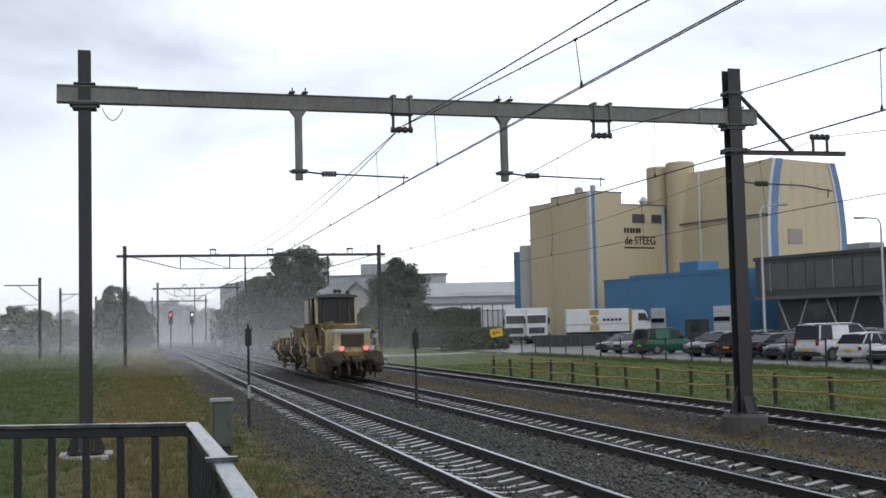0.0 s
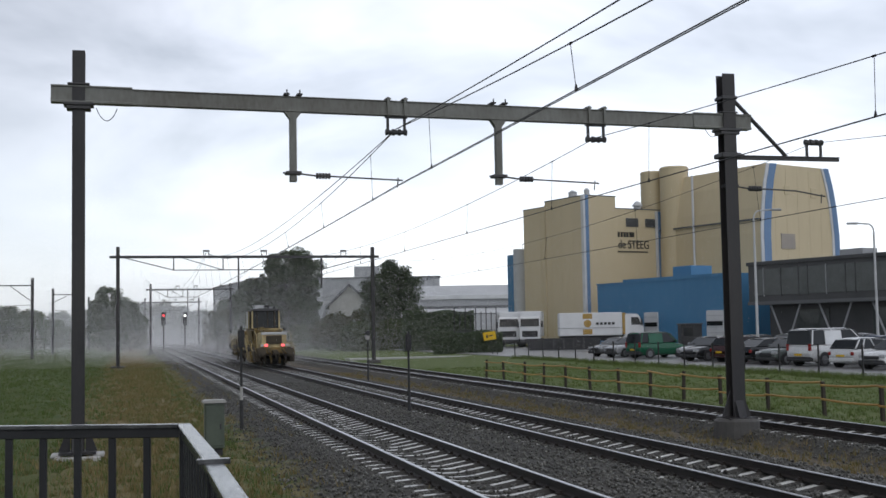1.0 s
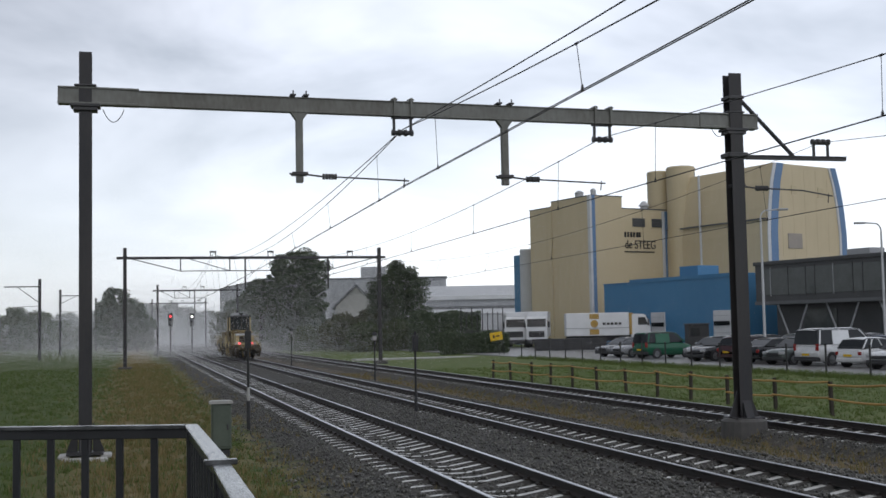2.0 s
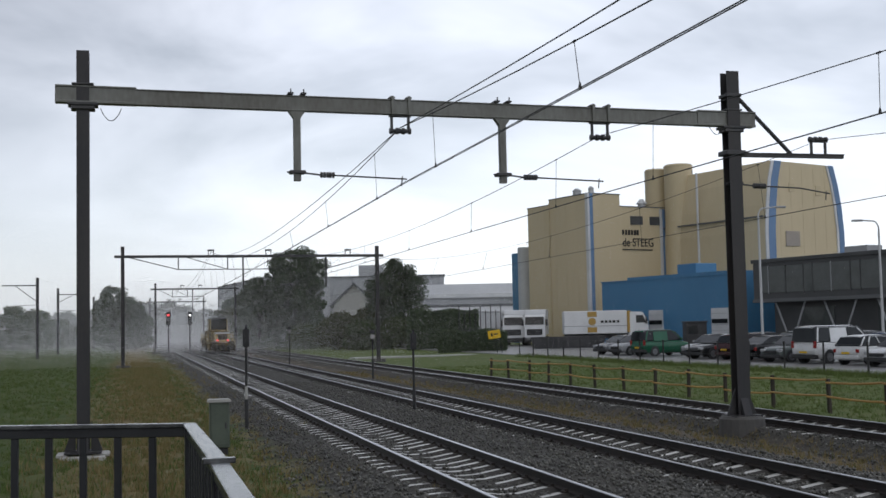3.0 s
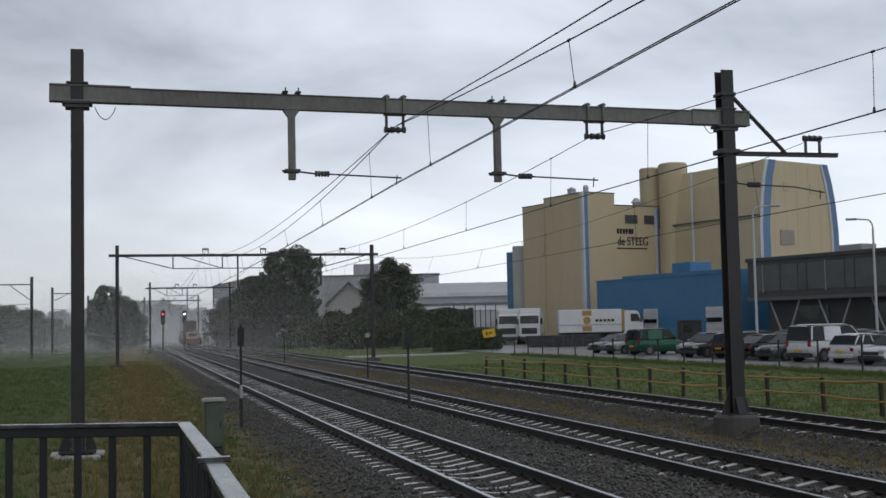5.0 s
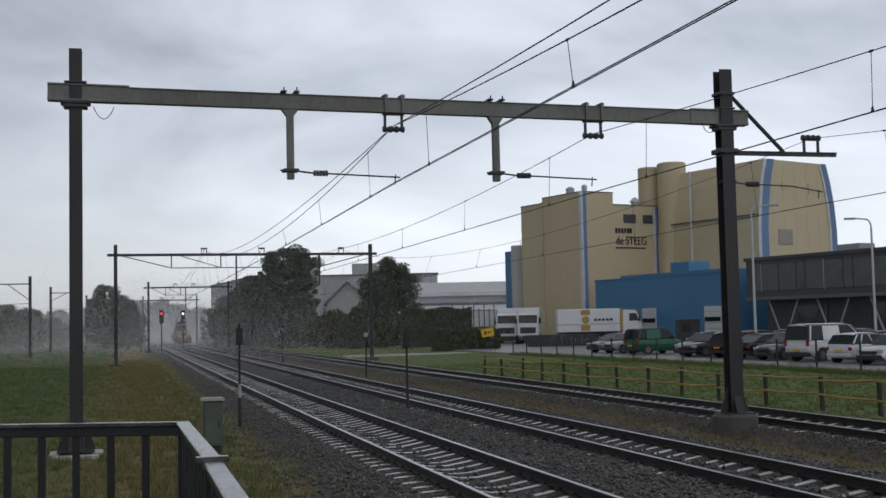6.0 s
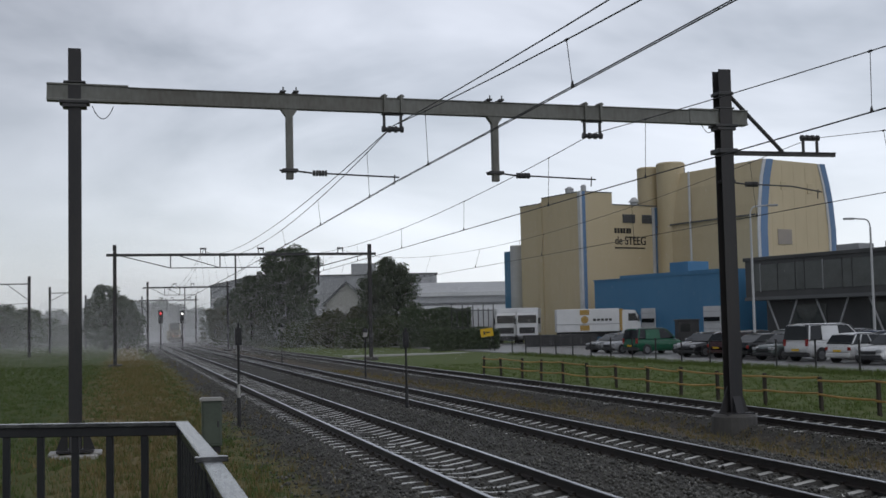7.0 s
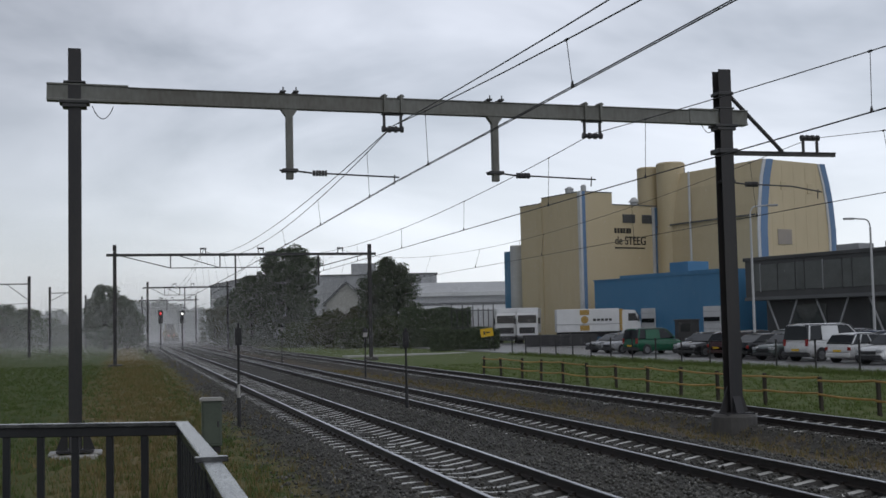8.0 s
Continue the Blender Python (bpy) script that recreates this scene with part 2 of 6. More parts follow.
def rod(bm, a, b, r, n=8, r2=None):
    a, b = Vector(a), Vector(b)
    d = b - a
    m = Matrix.Translation((a + b) / 2) @ d.to_track_quat("Z", "Y").to_matrix().to_4x4()
    bmesh.ops.create_cone(bm, cap_ends=True, segments=n, radius1=r, radius2=r if r2 is None else r2, depth=d.length, matrix=m)
    return bm


def prism(bm, outline, axis, a, b, slot=0):
    """An outline of two coordinates pushed along an axis from a to b."""
    def at(p, s):
        return {"x": (s, p[0], p[1]), "y": (p[0], s, p[1]), "z": (p[0], p[1], s)}[axis]
    v0, v1 = [bm.verts.new(at(p, a)) for p in outline], [bm.verts.new(at(p, b)) for p in outline]
    k = len(outline)
    fs = [bm.faces.new(v0), bm.faces.new(v1[::-1])] + [bm.faces.new((v0[i], v1[i], v1[(i + 1) % k], v0[(i + 1) % k])) for i in range(k)]
    for f in fs:
        f.material_index = slot
    bmesh.ops.recalc_face_normals(bm, faces=fs)
    return fs


def B():
    return bmesh.new()


def soup(name, verts, faces, mats, index=None, smooth=False):
    """A mesh from computed arrays."""
    me = bpy.data.meshes.new(name)
    nf, k = faces.shape
    me.vertices.add(len(verts))
    me.vertices.foreach_set("co", np.ascontiguousarray(verts, np.float32).ravel())
    me.loops.add(nf * k)
    me.loops.foreach_set("vertex_index", np.ascontiguousarray(faces, np.int32).ravel())
    me.polygons.add(nf)
    me.polygons.foreach_set("loop_start", np.arange(0, nf * k, k, dtype=np.int32))
    for m in mats:
        me.materials.append(m)
    if index is not None:
        me.polygons.foreach_set("material_index", np.ascontiguousarray(index, np.int32))
    if smooth:
        me.polygons.foreach_set("use_smooth", np.ones(nf, bool))
    me.update()
    me.validate()
    return me


# ---- ground ----
X1, X2, X3 = 5.39, 9.26, 15.4           # middles of the three tracks; rail heads at z = 0
LOW = -0.07                             # the side track is lowered to fit the camera's view
BEND, BEND_FROM = 0.0025, 30.0           # the far line is bent beyond the portal to fit the camera's view
YARD = -0.12                            # parking ground




def bend(y):
    return BEND * np.maximum(0.0, np.asarray(y) - BEND_FROM)


# profile across the tracks: the sleepers show between the rails, and their ends are mostly buried
LEVELS_X = [-400, -40, -3, 1.5, 2.6, 3.6, 4.3, 4.75, 5.39, 6.05, 6.5, 8.2, 8.6, 8.95, 9.1, 9.42, 9.57, 9.92, 10.3, 11.2, 12.0, 13.55, 13.95, 14.75, 15.1, 15.25, 15.55, 15.7, 16.05, 16.35, 16.95, 17.5, 26, 31, 60, 400]
LEVELS_Z = [-0.1, -0.1, -0.22, -0.3, -0.36, -0.2, -0.19, -0.222, -0.232, -0.222, -0.16, -0.15, -0.21, -0.225, -0.172, -0.172, -0.225, -0.21, -0.15, -0.17, -0.42, -0.46, -0.22, -0.28, -0.295, -0.245, -0.245, -0.295, -0.28, -0.23, -0.27, -0.32, -0.27, YARD, YARD, YARD]


def ground_height(x):
    """The profile across the tracks."""
    return float(np.interp(x, LEVELS_X, LEVELS_Z))


def ground_material():
    m = bpy.data.materials.new("ground")
    m.use_nodes = True
    n, l = m.node_tree.nodes, m.node_tree.links
    s = n["Principled BSDF"]
    tc, sep = n.new("ShaderNodeTexCoord"), n.new("ShaderNodeSeparateXYZ")
    l.new(tc.outputs["Object"], sep.inputs[0])

    def noise_of(scale, detail=5, stretch=None):
        t = n.new("ShaderNodeTexNoise")
        t.inputs["Scale"].default_value, t.inputs["Detail"].default_value = scale, detail
        if stretch:
            mp = n.new("ShaderNodeMapping")
            mp.inputs["Scale"].default_value = stretch
            l.new(tc.outputs["Object"], mp.inputs[0]), l.new(mp.outputs[0], t.inputs[0])
        else:
            l.new(tc.outputs["Object"], t.inputs[0])
        return t.outputs[0]

    def math(op, a, b=None, c=None):
        t = n.new("ShaderNodeMath")
        t.operation = op
        for i, v in enumerate((a, b, c)):
            if v is not None:
                if isinstance(v, (int, float)):
                    t.inputs[i].default_value = v
                else:
                    l.new(v, t.inputs[i])
        return t.outputs[0]

    def ramp(v, lo, hi):
        t = n.new("ShaderNodeMapRange")
        t.interpolation_type = "SMOOTHSTEP"
        t.inputs["From Min"].default_value, t.inputs["From Max"].default_value = lo, hi
        l.new(v, t.inputs["Value"])
        return t.outputs[0]

    def mix(f, a, b):
        t = n.new("ShaderNodeMix")
        t.data_type = "RGBA"
        for key, v in (("Factor", f), ("A", a), ("B", b)):
            if isinstance(v, tuple):
                t.inputs[key].default_value = (*v, 1)
            else:
                l.new(v, t.inputs[key])
        return t.outputs["Result"]

    big, mid, fine = noise_of(0.25), noise_of(1.3), noise_of(25)
    lean = math("MULTIPLY", math("MAXIMUM", math("SUBTRACT", sep.outputs["Y"], BEND_FROM), 0.0), -BEND)
    x = math("ADD", math("ADD", sep.outputs["X"], lean), math("MULTIPLY_ADD", noise_of(0.8), 1.6, -0.8))
    green = mix(ramp(mid, 0.3, 0.7), (0.046, 0.078, 0.014), (0.078, 0.098, 0.024))
    green = mix(math("MULTIPLY", ramp(fine, 0.45, 0.75), 0.6), green, (0.1, 0.105, 0.04))
    dry = mix(ramp(mid, 0.35, 0.7), (0.2, 0.15, 0.072), (0.125, 0.122, 0.048))
    dry = mix(math("MULTIPLY", ramp(fine, 0.4, 0.7), 0.5), dry, (0.19, 0.15, 0.08))
    gravel = mix(ramp(noise_of(16, 3), 0.35, 0.7), (0.034, 0.033, 0.029), (0.1, 0.096, 0.085))
    gravel = mix(math("MULTIPLY", ramp(big, 0.45, 0.65), 0.35), gravel, (0.07, 0.06, 0.048))
    dirt = mix(ramp(noise_of(3.0), 0.4, 0.65), (0.075, 0.066, 0.055), (0.15, 0.115, 0.068))
    # bands across the tracks: green, dry strip, green edge, gravel, dirt between the tracks, gravel, green
    c = mix(math("MULTIPLY", ramp(x, -2.4, -0.2), ramp(noise_of(0.35), 0.1, 0.5)), green, dry)
    c = mix(ramp(x, 1.2, 1.9), c, mix(ramp(mid, 0.4, 0.6), green, dry))
    c = mix(ramp(x, 2.7, 3.3), c, gravel)
    c = mix(math("MULTIPLY", ramp(x, 11.3, 12.0), ramp(noise_of(0.7), 0.3, 0.5)), c, dirt)
    c = mix(ramp(x, 13.2, 14.0), c, gravel)
    meadow = mix(ramp(mid, 0.3, 0.7), (0.075, 0.12, 0.026), (0.12, 0.145, 0.045))
    meadow = mix(math("MULTIPLY", ramp(fine, 0.45, 0.75), 0.5), meadow, (0.14, 0.14, 0.06))
    c = mix(ramp(x, 16.6, 17.2), c, meadow)
    l.new(c, s.inputs["Base Color"])
    s.inputs["Roughness"].default_value, s.inputs["Specular IOR Level"].default_value = 0.85, 0.25
    bp = n.new("ShaderNodeBump")
    bp.inputs["Strength"].default_value, bp.inputs["Distance"].default_value = 0.6, 0.05
    l.new(math("ADD", noise_of(16, 3), math("MULTIPLY", noise_of(60, 2), 0.5)), bp.inputs["Height"])
    l.new(bp.outputs[0], s.inputs["Normal"])
    return m


def make_ground():
    xs = np.unique(np.concatenate([np.linspace(-3000, -40, 12), np.linspace(-40, -4, 19), np.linspace(-4, 32, 145), np.linspace(32, 80, 13), np.linspace(80, 3000, 12)]))
    ys = np.unique(np.concatenate([np.linspace(-300, 0, 8), np.linspace(0, 60, 121), np.linspace(60, 260, 60), np.linspace(260, 4500, 16)]))
    gx, gy = np.meshgrid(xs, ys)
    gz = np.vectorize(ground_height)(gx - bend(gy))
    rng = np.random.default_rng(3)
    rough = np.where((gx > 2.3) & (gx < 17.4), 0.012, 0.03) * (np.abs(gx) < 32) * (gy < 80) * (gy > 0)
    gz = gz + rough * rng.normal(size=gz.shape)
    v = np.stack([gx, gy, gz], -1).reshape(-1, 3)
    nx, ny = len(xs), len(ys)
    i = (np.arange(ny - 1)[:, None] * nx + np.arange(nx - 1)[None]).ravel()
    f = np.stack([i, i + 1, i + 1 + nx, i + nx], -1)
    tagged(new("ground", soup("ground", v, f, [ground_material()], smooth=True)), "grass, dry verge and ballast ground along the tracks", "ground", kind="structure")


make_ground()


def make_yard():
    bm = B()
    prism(bm, [(30.4, YARD - 0.2), (30.4, YARD + 0.03), (30.6, YARD + 0.05), (120, YARD + 0.05), (120, YARD - 0.2)], "y", 30, 140)
    tagged(part("parking_pavement", bm, ASPHALT), "wet grey asphalt of the car park", "pavement", kind="structure")
    bm = B()
    box(bm, 18.5, 34, 101, 103.4, -0.4, -0.17, 0.01)
    tagged(part("path_pavement", bm, CONCRETE_PALE), "pale concrete path across the grass", "pavement", kind="structure")


make_yard()


# ---- tracks ----
def rail_outline(cx):
    half = [(0.07, -0.154), (0.07, -0.143), (0.014, -0.12), (0.01, -0.045), (0.035, -0.034), (0.036, -0.008), (0.028, 0.0)]
    return [(cx + a, b) for a, b in half] + [(cx - a, b) for a, b in half[::-1]]


def sleeper_mesh():
    bm = B()
    top = [(-1.26, -0.19), (-1.24, -0.165), (-1.02, -0.152), (-0.92, -0.15), (-0.64, -0.151), (-0.58, -0.152), (-0.46, -0.172), (-0.14, -0.222), (0.14, -0.222), (0.46, -0.172), (0.58, -0.152), (0.64, -0.151), (0.92, -0.15), (1.02, -0.152), (1.24, -0.165), (1.26, -0.19)]
    v = []
    for s in (-1, 1):
        v.append(([bm.verts.new((x, s * 0.13, -0.38)) for x, _ in top], [bm.verts.new((x, s * 0.076, z)) for x, z in top]))
    (b0, t0), (b1, t1) = v
    k = len(top)
    for i in range(k - 1):
        f = bm.faces.new((t0[i], t0[i + 1], t1[i + 1], t1[i]))
        if 0.6 < abs(top[i][0] + top[i + 1][0]) / 2 < 1.0:
            f.material_index = 2
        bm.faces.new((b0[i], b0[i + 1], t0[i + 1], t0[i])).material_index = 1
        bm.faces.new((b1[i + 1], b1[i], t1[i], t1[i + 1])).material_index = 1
    bm.faces.new((b0[0], t0[0], t1[0], b1[0])), bm.faces.new((t0[-1], b0[-1], b1[-1], t1[-1]))
    me = bpy.data.meshes.new("sleeper")
    bmesh.ops.recalc_face_normals(bm, faces=bm.faces)
    bm.to_mesh(me)
    bm.free()
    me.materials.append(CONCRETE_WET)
    me.materials.append(CONCRETE_DARK)     # flanks coloured darker than the tops
    me.materials.append(CONCRETE_RUST)     # rail seats stained by rust
    return me


SLEEPER = sleeper_mesh()


def clip_mesh():
    bm = B()
    for s in (-1, 1):
        for side in (-1, 1):
            cx = s * 0.7525 + side * 0.1
            box(bm, cx - 0.045, cx + 0.045, -0.06, 0.06, -0.16, -0.135)
            box(bm, cx - 0.02 - side * 0.02, cx + 0.02 - side * 0.02, -0.035, 0.035, -0.135, -0.105)
    return bm


def make_track(cx, start, label, near, joined_to):
    t = thing("railway_track", pose(cx, 0, LOW if cx == X3 else 0), label, "railway track", "parallel tracks")
    for s in (-1, 1):
        bm = B()
        fs = prism(bm, rail_outline(s * 0.7525), "y", -30, BEND_FROM) + prism(bm, rail_outline(s * 0.7525), "y", BEND_FROM, 900)
        for v in bm.verts:
            v.co.x += float(bend(v.co.y))
        for f in fs:
            if f.normal.z > 0.7 and f.calc_center_median().z > -0.02:
                f.material_index = 1
        part("rail", bm, [RAIL_SIDE, RAIL_TOP], t, "worn steel rail")
    rng = random.Random(int(cx * 10))
    y = start
    for i in range(near):
        o = new("sleeper", SLEEPER)
        o.parent = t
        o.matrix_local = pose(rng.uniform(-0.02, 0.02) + float(bend(y)), y, rng.uniform(-0.012, 0.006), rng.uniform(-1.5, 1.5), rng.uniform(-0.3, 0.3), rng.uniform(-1, 1))
        y += 0.6
    src = np.array([v.co for v in SLEEPER.vertices])
    loops = [list(p.vertices) for p in SLEEPER.polygons]
    vs, fs = [], []
    while y < joined_to:
        k = sum(len(a) for a in vs)
        vs.append(src + np.array((float(bend(y)), y, rng.uniform(-0.012, 0.005))))
        fs += [[q + k for q in f] for f in loops]
        y += 0.6
    me = bpy.data.meshes.new("far_sleepers")
    me.from_pydata(np.concatenate(vs).tolist(), [], fs)
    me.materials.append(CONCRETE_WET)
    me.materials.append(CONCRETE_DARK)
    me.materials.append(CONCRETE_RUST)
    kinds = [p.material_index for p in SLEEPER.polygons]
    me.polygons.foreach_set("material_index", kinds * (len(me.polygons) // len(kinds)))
    o = new("far_sleepers", me)
    o.parent = t
    tagged(o, kind="stuff")
    one = clip_mesh()
    cm = bpy.data.meshes.new("clips")
    one.to_mesh(cm)
    one.free()
    src = np.array([v.co for v in cm.vertices])
    polys = np.array([list(p.vertices) for p in cm.polygons])
    ys = start + 0.6 * np.arange(90)
    v = (src[None] + np.stack([bend(ys), ys, 0 * ys], -1)[:, None]).reshape(-1, 3)
    f = (polys[None] + (np.arange(len(ys)) * len(src))[:, None, None]).reshape(-1, 4)
    o = new("rail_fastenings", soup("rail_fastenings", v, f, [RAIL_SIDE]))
    o.parent = t
    tagged(o, "rusty rail clips", kind="stuff")


make_track(X1, 7.4, "ballasted main line track with shiny rails and wet concrete sleepers", 100, 330)
make_track(X2, 9.2, "ballasted middle track used by the yellow machine", 100, 330)
make_track(X3, 12.0, "side track beside the wooden fence, sleepers half buried", 100, 330)


def make_ballast():
    """Loose stones, densest beside the nearest rails."""
    rng = np.random.default_rng(11)
    ico = bmesh.new()
    bmesh.ops.create_icosphere(ico, subdivisions=1, radius=1)
    base = np.array([v.co for v in ico.verts])
    tri = np.array([[v.index for v in f.verts] for f in ico.faces])
    ico.free()
    plain = np.array([(1, 0, 0), (-1, 0, 0), (0, 1, 0), (0, -1, 0), (0, 0, 1), (0, 0, -1)], float)
    plain_tri = np.array([(0, 2, 4), (2, 1, 4), (1, 3, 4), (3, 0, 4), (2, 0, 5), (1, 2, 5), (3, 1, 5), (0, 3, 5)])
    x0, x1, count = 2.2, 17.2, 58000
    y = 9 + 48 * rng.random(count) ** 1.7
    x = x0 + (x1 - x0) * rng.random(count)
    # thin on the dirt strip, and out to the ragged edge
    keep = np.ones(count, bool)
    keep &= ~((x > 11.6) & (x < 13.3) & (rng.random(count) > 0.12))
    keep &= ~((x < 3.4) & (rng.random(count) > np.clip((x - 2.2) / 1.2, 0.03, 1)))
    for c in (X1, X2, X3):
        d = np.abs(x - c)
        keep &= ~(np.abs(d - 0.7525) < 0.13)
        near_sleeper = np.abs(((y - {X1: 7.4, X2: 9.2, X3: 12.0}[c]) + 0.3) % 0.6 - 0.3) < 0.15
        keep &= ~((d < 0.7) & near_sleeper & (rng.random(count) > np.where(np.sin(y * 0.9 + c) > 0.55, 0.3, 0.05)))
        keep &= ~((d > 0.7) & (d < (1.25 if c == X1 else 0.9)) & near_sleeper & (rng.random(count) > 0.3))
    x, y = x[keep], y[keep]
    all_v, all_f, start = [], [], 0
    for form, faces, pick in ((base, tri, y < 21), (plain, plain_tri, y >= 21)):
        px, py = x[pick], y[pick]
        k = len(px)
        size = rng.uniform(0.018, 0.036, (k, 1, 1)) * rng.uniform(0.7, 1.25, (k, 1, 3))
        jit = form[None] * size * rng.uniform(0.75, 1.2, (k, len(form), 1))
        a = rng.uniform(0, 6.28, k)
        c, s = np.cos(a), np.sin(a)
        rx = jit[..., 0] * c[:, None] - jit[..., 1] * s[:, None]
        ry = jit[..., 0] * s[:, None] + jit[..., 1] * c[:, None]
        gz = np.interp(px, LEVELS_X, LEVELS_Z)
        px = px + bend(py)
        all_v.append(np.stack([rx + px[:, None], ry + py[:, None], jit[..., 2] + (gz + rng.uniform(0, 0.035, k))[:, None]], -1).reshape(-1, 3))
        all_f.append((faces[None] + (np.arange(k) * len(form))[:, None, None]).reshape(-1, 3) + start)
        start += k * len(form)
    v, f = np.concatenate(all_v), np.concatenate(all_f)
    tagged(new("ballast_stones", soup("ballast_stones", v, f, [STONE_TONES])), "loose wet grey ballast stones between the rails", "ballast", kind="stuff")


make_ballast()


def make_tufts(name, count, area, height, mat, label, seed, density=1.0, spread=0.0):
    """Blades of grass: single bent triangles in tufts."""
    rng = np.random.default_rng(seed)
    x = rng.uniform(area[0], area[1], count)
    if spread:
        x = rng.normal((area[0] + area[1]) / 2, spread, count)
    y = area[2] + (area[3] - area[2]) * rng.random(count) ** density
    blades = 7
    X = np.repeat(x, blades) + rng.normal(0, 0.05, count * blades)
    Y = np.repeat(y, blades) + rng.normal(0, 0.05, count * blades)
    Z = np.interp(X, LEVELS_X, LEVELS_Z) - 0.01
    h = height * rng.uniform(0.4, 1.1, len(X))
    a = rng.uniform(0, 6.28, len(X))
    w = 0.007 + 0.008 * rng.random(len(X))
    lean = h * rng.uniform(0.1, 0.6, len(X))
    b = rng.uniform(0, 6.28, len(X))
    p0 = np.stack([X - w * np.cos(a), Y - w * np.sin(a), Z], -1)
    p1 = np.stack([X + w * np.cos(a), Y + w * np.sin(a), Z], -1)
    p2 = np.stack([X + lean * np.cos(b), Y + lean * np.sin(b), Z + h], -1)
    v = np.stack([p0, p1, p2], 1).reshape(-1, 3)
    tagged(new(name, soup(name, v, np.arange(len(v)).reshape(-1, 3), [mat])), label, "grass", kind="stuff")


make_tufts("grass", 12000, (-9, 2.6, 9, 95), 0.14, GRASS_TONES, "short wet green grass on the verge", 1, 1.6)
make_tufts("dry_grass", 7000, (-0.6, 2.0, 14, 110), 0.17, DRY_TONES, "dry brownish grass strip along the line", 2, 1.4, 1.1)
make_tufts("weeds", 1500, (11.7, 13.8, 14, 75), 0.16, DRY_TONES, "dry weeds between the tracks", 4, 1.3)
make_tufts("meadow_grass", 9000, (17.4, 30, 22, 75), 0.12, MEADOW_TONES, "green grass beside the wooden fence", 5, 1.3)
make_tufts("fence_weeds", 2200, (29.2, 30.4, 38, 90), 0.3, MEADOW_TONES, "taller weeds along the wire fence", 6, 1.3)


# ---- overhead line ----
def h_column(bm, w, d, z0, z1, t=0.018):
    """An H section, flanges across x."""
    prism(bm, [(-w / 2, -d / 2), (w / 2, -d / 2), (w / 2, -d / 2 + t), (t / 2, -d / 2 + t), (t / 2, d / 2 - t), (w / 2, d / 2 - t), (w / 2, d / 2),
               (-w / 2, d / 2), (-w / 2, d / 2 - t), (-t / 2, d / 2 - t), (-t / 2, -d / 2 + t), (-w / 2, -d / 2 + t)], "z", z0, z1)


def mast(parent, x, z0, z1, w=0.3, name="mast"):
    bm = B()
    h_column(bm, w, w, z0, z1)
    for f in bm.verts:
        f.co.x += x
    return part(name, bm, STEEL_MAST, parent, "dark painted H section mast")


def foot_gussets(parent, x, z):
    bm = B()
    for s in (-1, 1):
        prism(bm, [(x + s * 0.15, z), (x + s * 0.38, z), (x + s * 0.15, z + 0.62)], "y", -0.02, 0.02)
        prism(bm, [(s * 0.15, z), (s * 0.34, z), (s * 0.15, z + 0.42)], "x", x - 0.1, x + 0.1)
    box(bm, x - 0.36, x + 0.36, -0.36, 0.36, z - 0.03, z + 0.01)
    return part("base_plate", bm, STEEL_MAST, parent, "flared steel foot")


def u_saddle(parent, x, z, up=1):
    """A square yoke that carries the messenger wire."""
    bm = B()
    bar = z + up * 0.34 if up > 0 else z
    box(bm, x - 0.25, x + 0.25, -0.04, 0.04, bar - 0.05, bar, 0.006)
    y = part("yoke", bm, STEEL_DARK, parent, "black steel yoke")
    for s in (-1, 1):
        bm = B()
        box(bm, x + s * 0.19 - 0.028, x + s * 0.19 + 0.028, -0.03, 0.03, min(z, z + up * 0.34), max(z, z + up * 0.34), 0.006)
        part("yoke_leg", bm, STEEL_DARK, y)
    bm = B()
    zz = z + up * 0.36
    for i in range(7):
        xx = x - 0.21 + i * 0.07
        rod(bm, (xx - 0.03, 0, zz), (xx + 0.03, 0, zz), (0.07, 0.05, 0.075, 0.055, 0.075, 0.05, 0.07)[i], 10)
    part("insulator", bm, STEEL_DARK, y, "dark ribbed insulator")


def register_arm(parent, x, z, length, drop):
    """Clamp, insulator and thin steady arm that holds the contact wire."""
    bm = B()
    box(bm, x - 0.17, x + 0.17, -0.13, 0.13, z - 0.035, z + 0.035, 0.01)
    rod(bm, (x - 0.22, 0, z + 0.01), (x - 0.1, 0, z - 0.02), 0.02, 6)
    a = part("clamp", bm, STEEL_DARK, parent)
    bm = B()
    for i in range(5):
        xx = x + 0.5 + i * 0.065
        rod(bm, (xx, 0, z - 0.05), (xx + 0.045, 0, z - 0.05), 0.065, 10)
    rod(bm, (x + 0.15, 0, z - 0.01), (x + 0.5, 0, z - 0.05), 0.02, 6)
    part("insulator", bm, STEEL_DARK, a, "dark ribbed insulator")
    bm = B()
    pts = [(x + 0.8, 0, z - 0.055), (x + length * 0.68, 0, z - 0.09), (x + length, 0, z - drop + 0.1)]
    for p, q in zip(pts, pts[1:]):
        rod(bm, p, q, 0.018, 6)
    rod(bm, (x + length - 0.1, 0, z - drop + 0.16), (x + length - 0.12, 0, z - drop - 0.06), 0.014, 6)
    part("steady_arm", bm, STEEL_DARK, a)


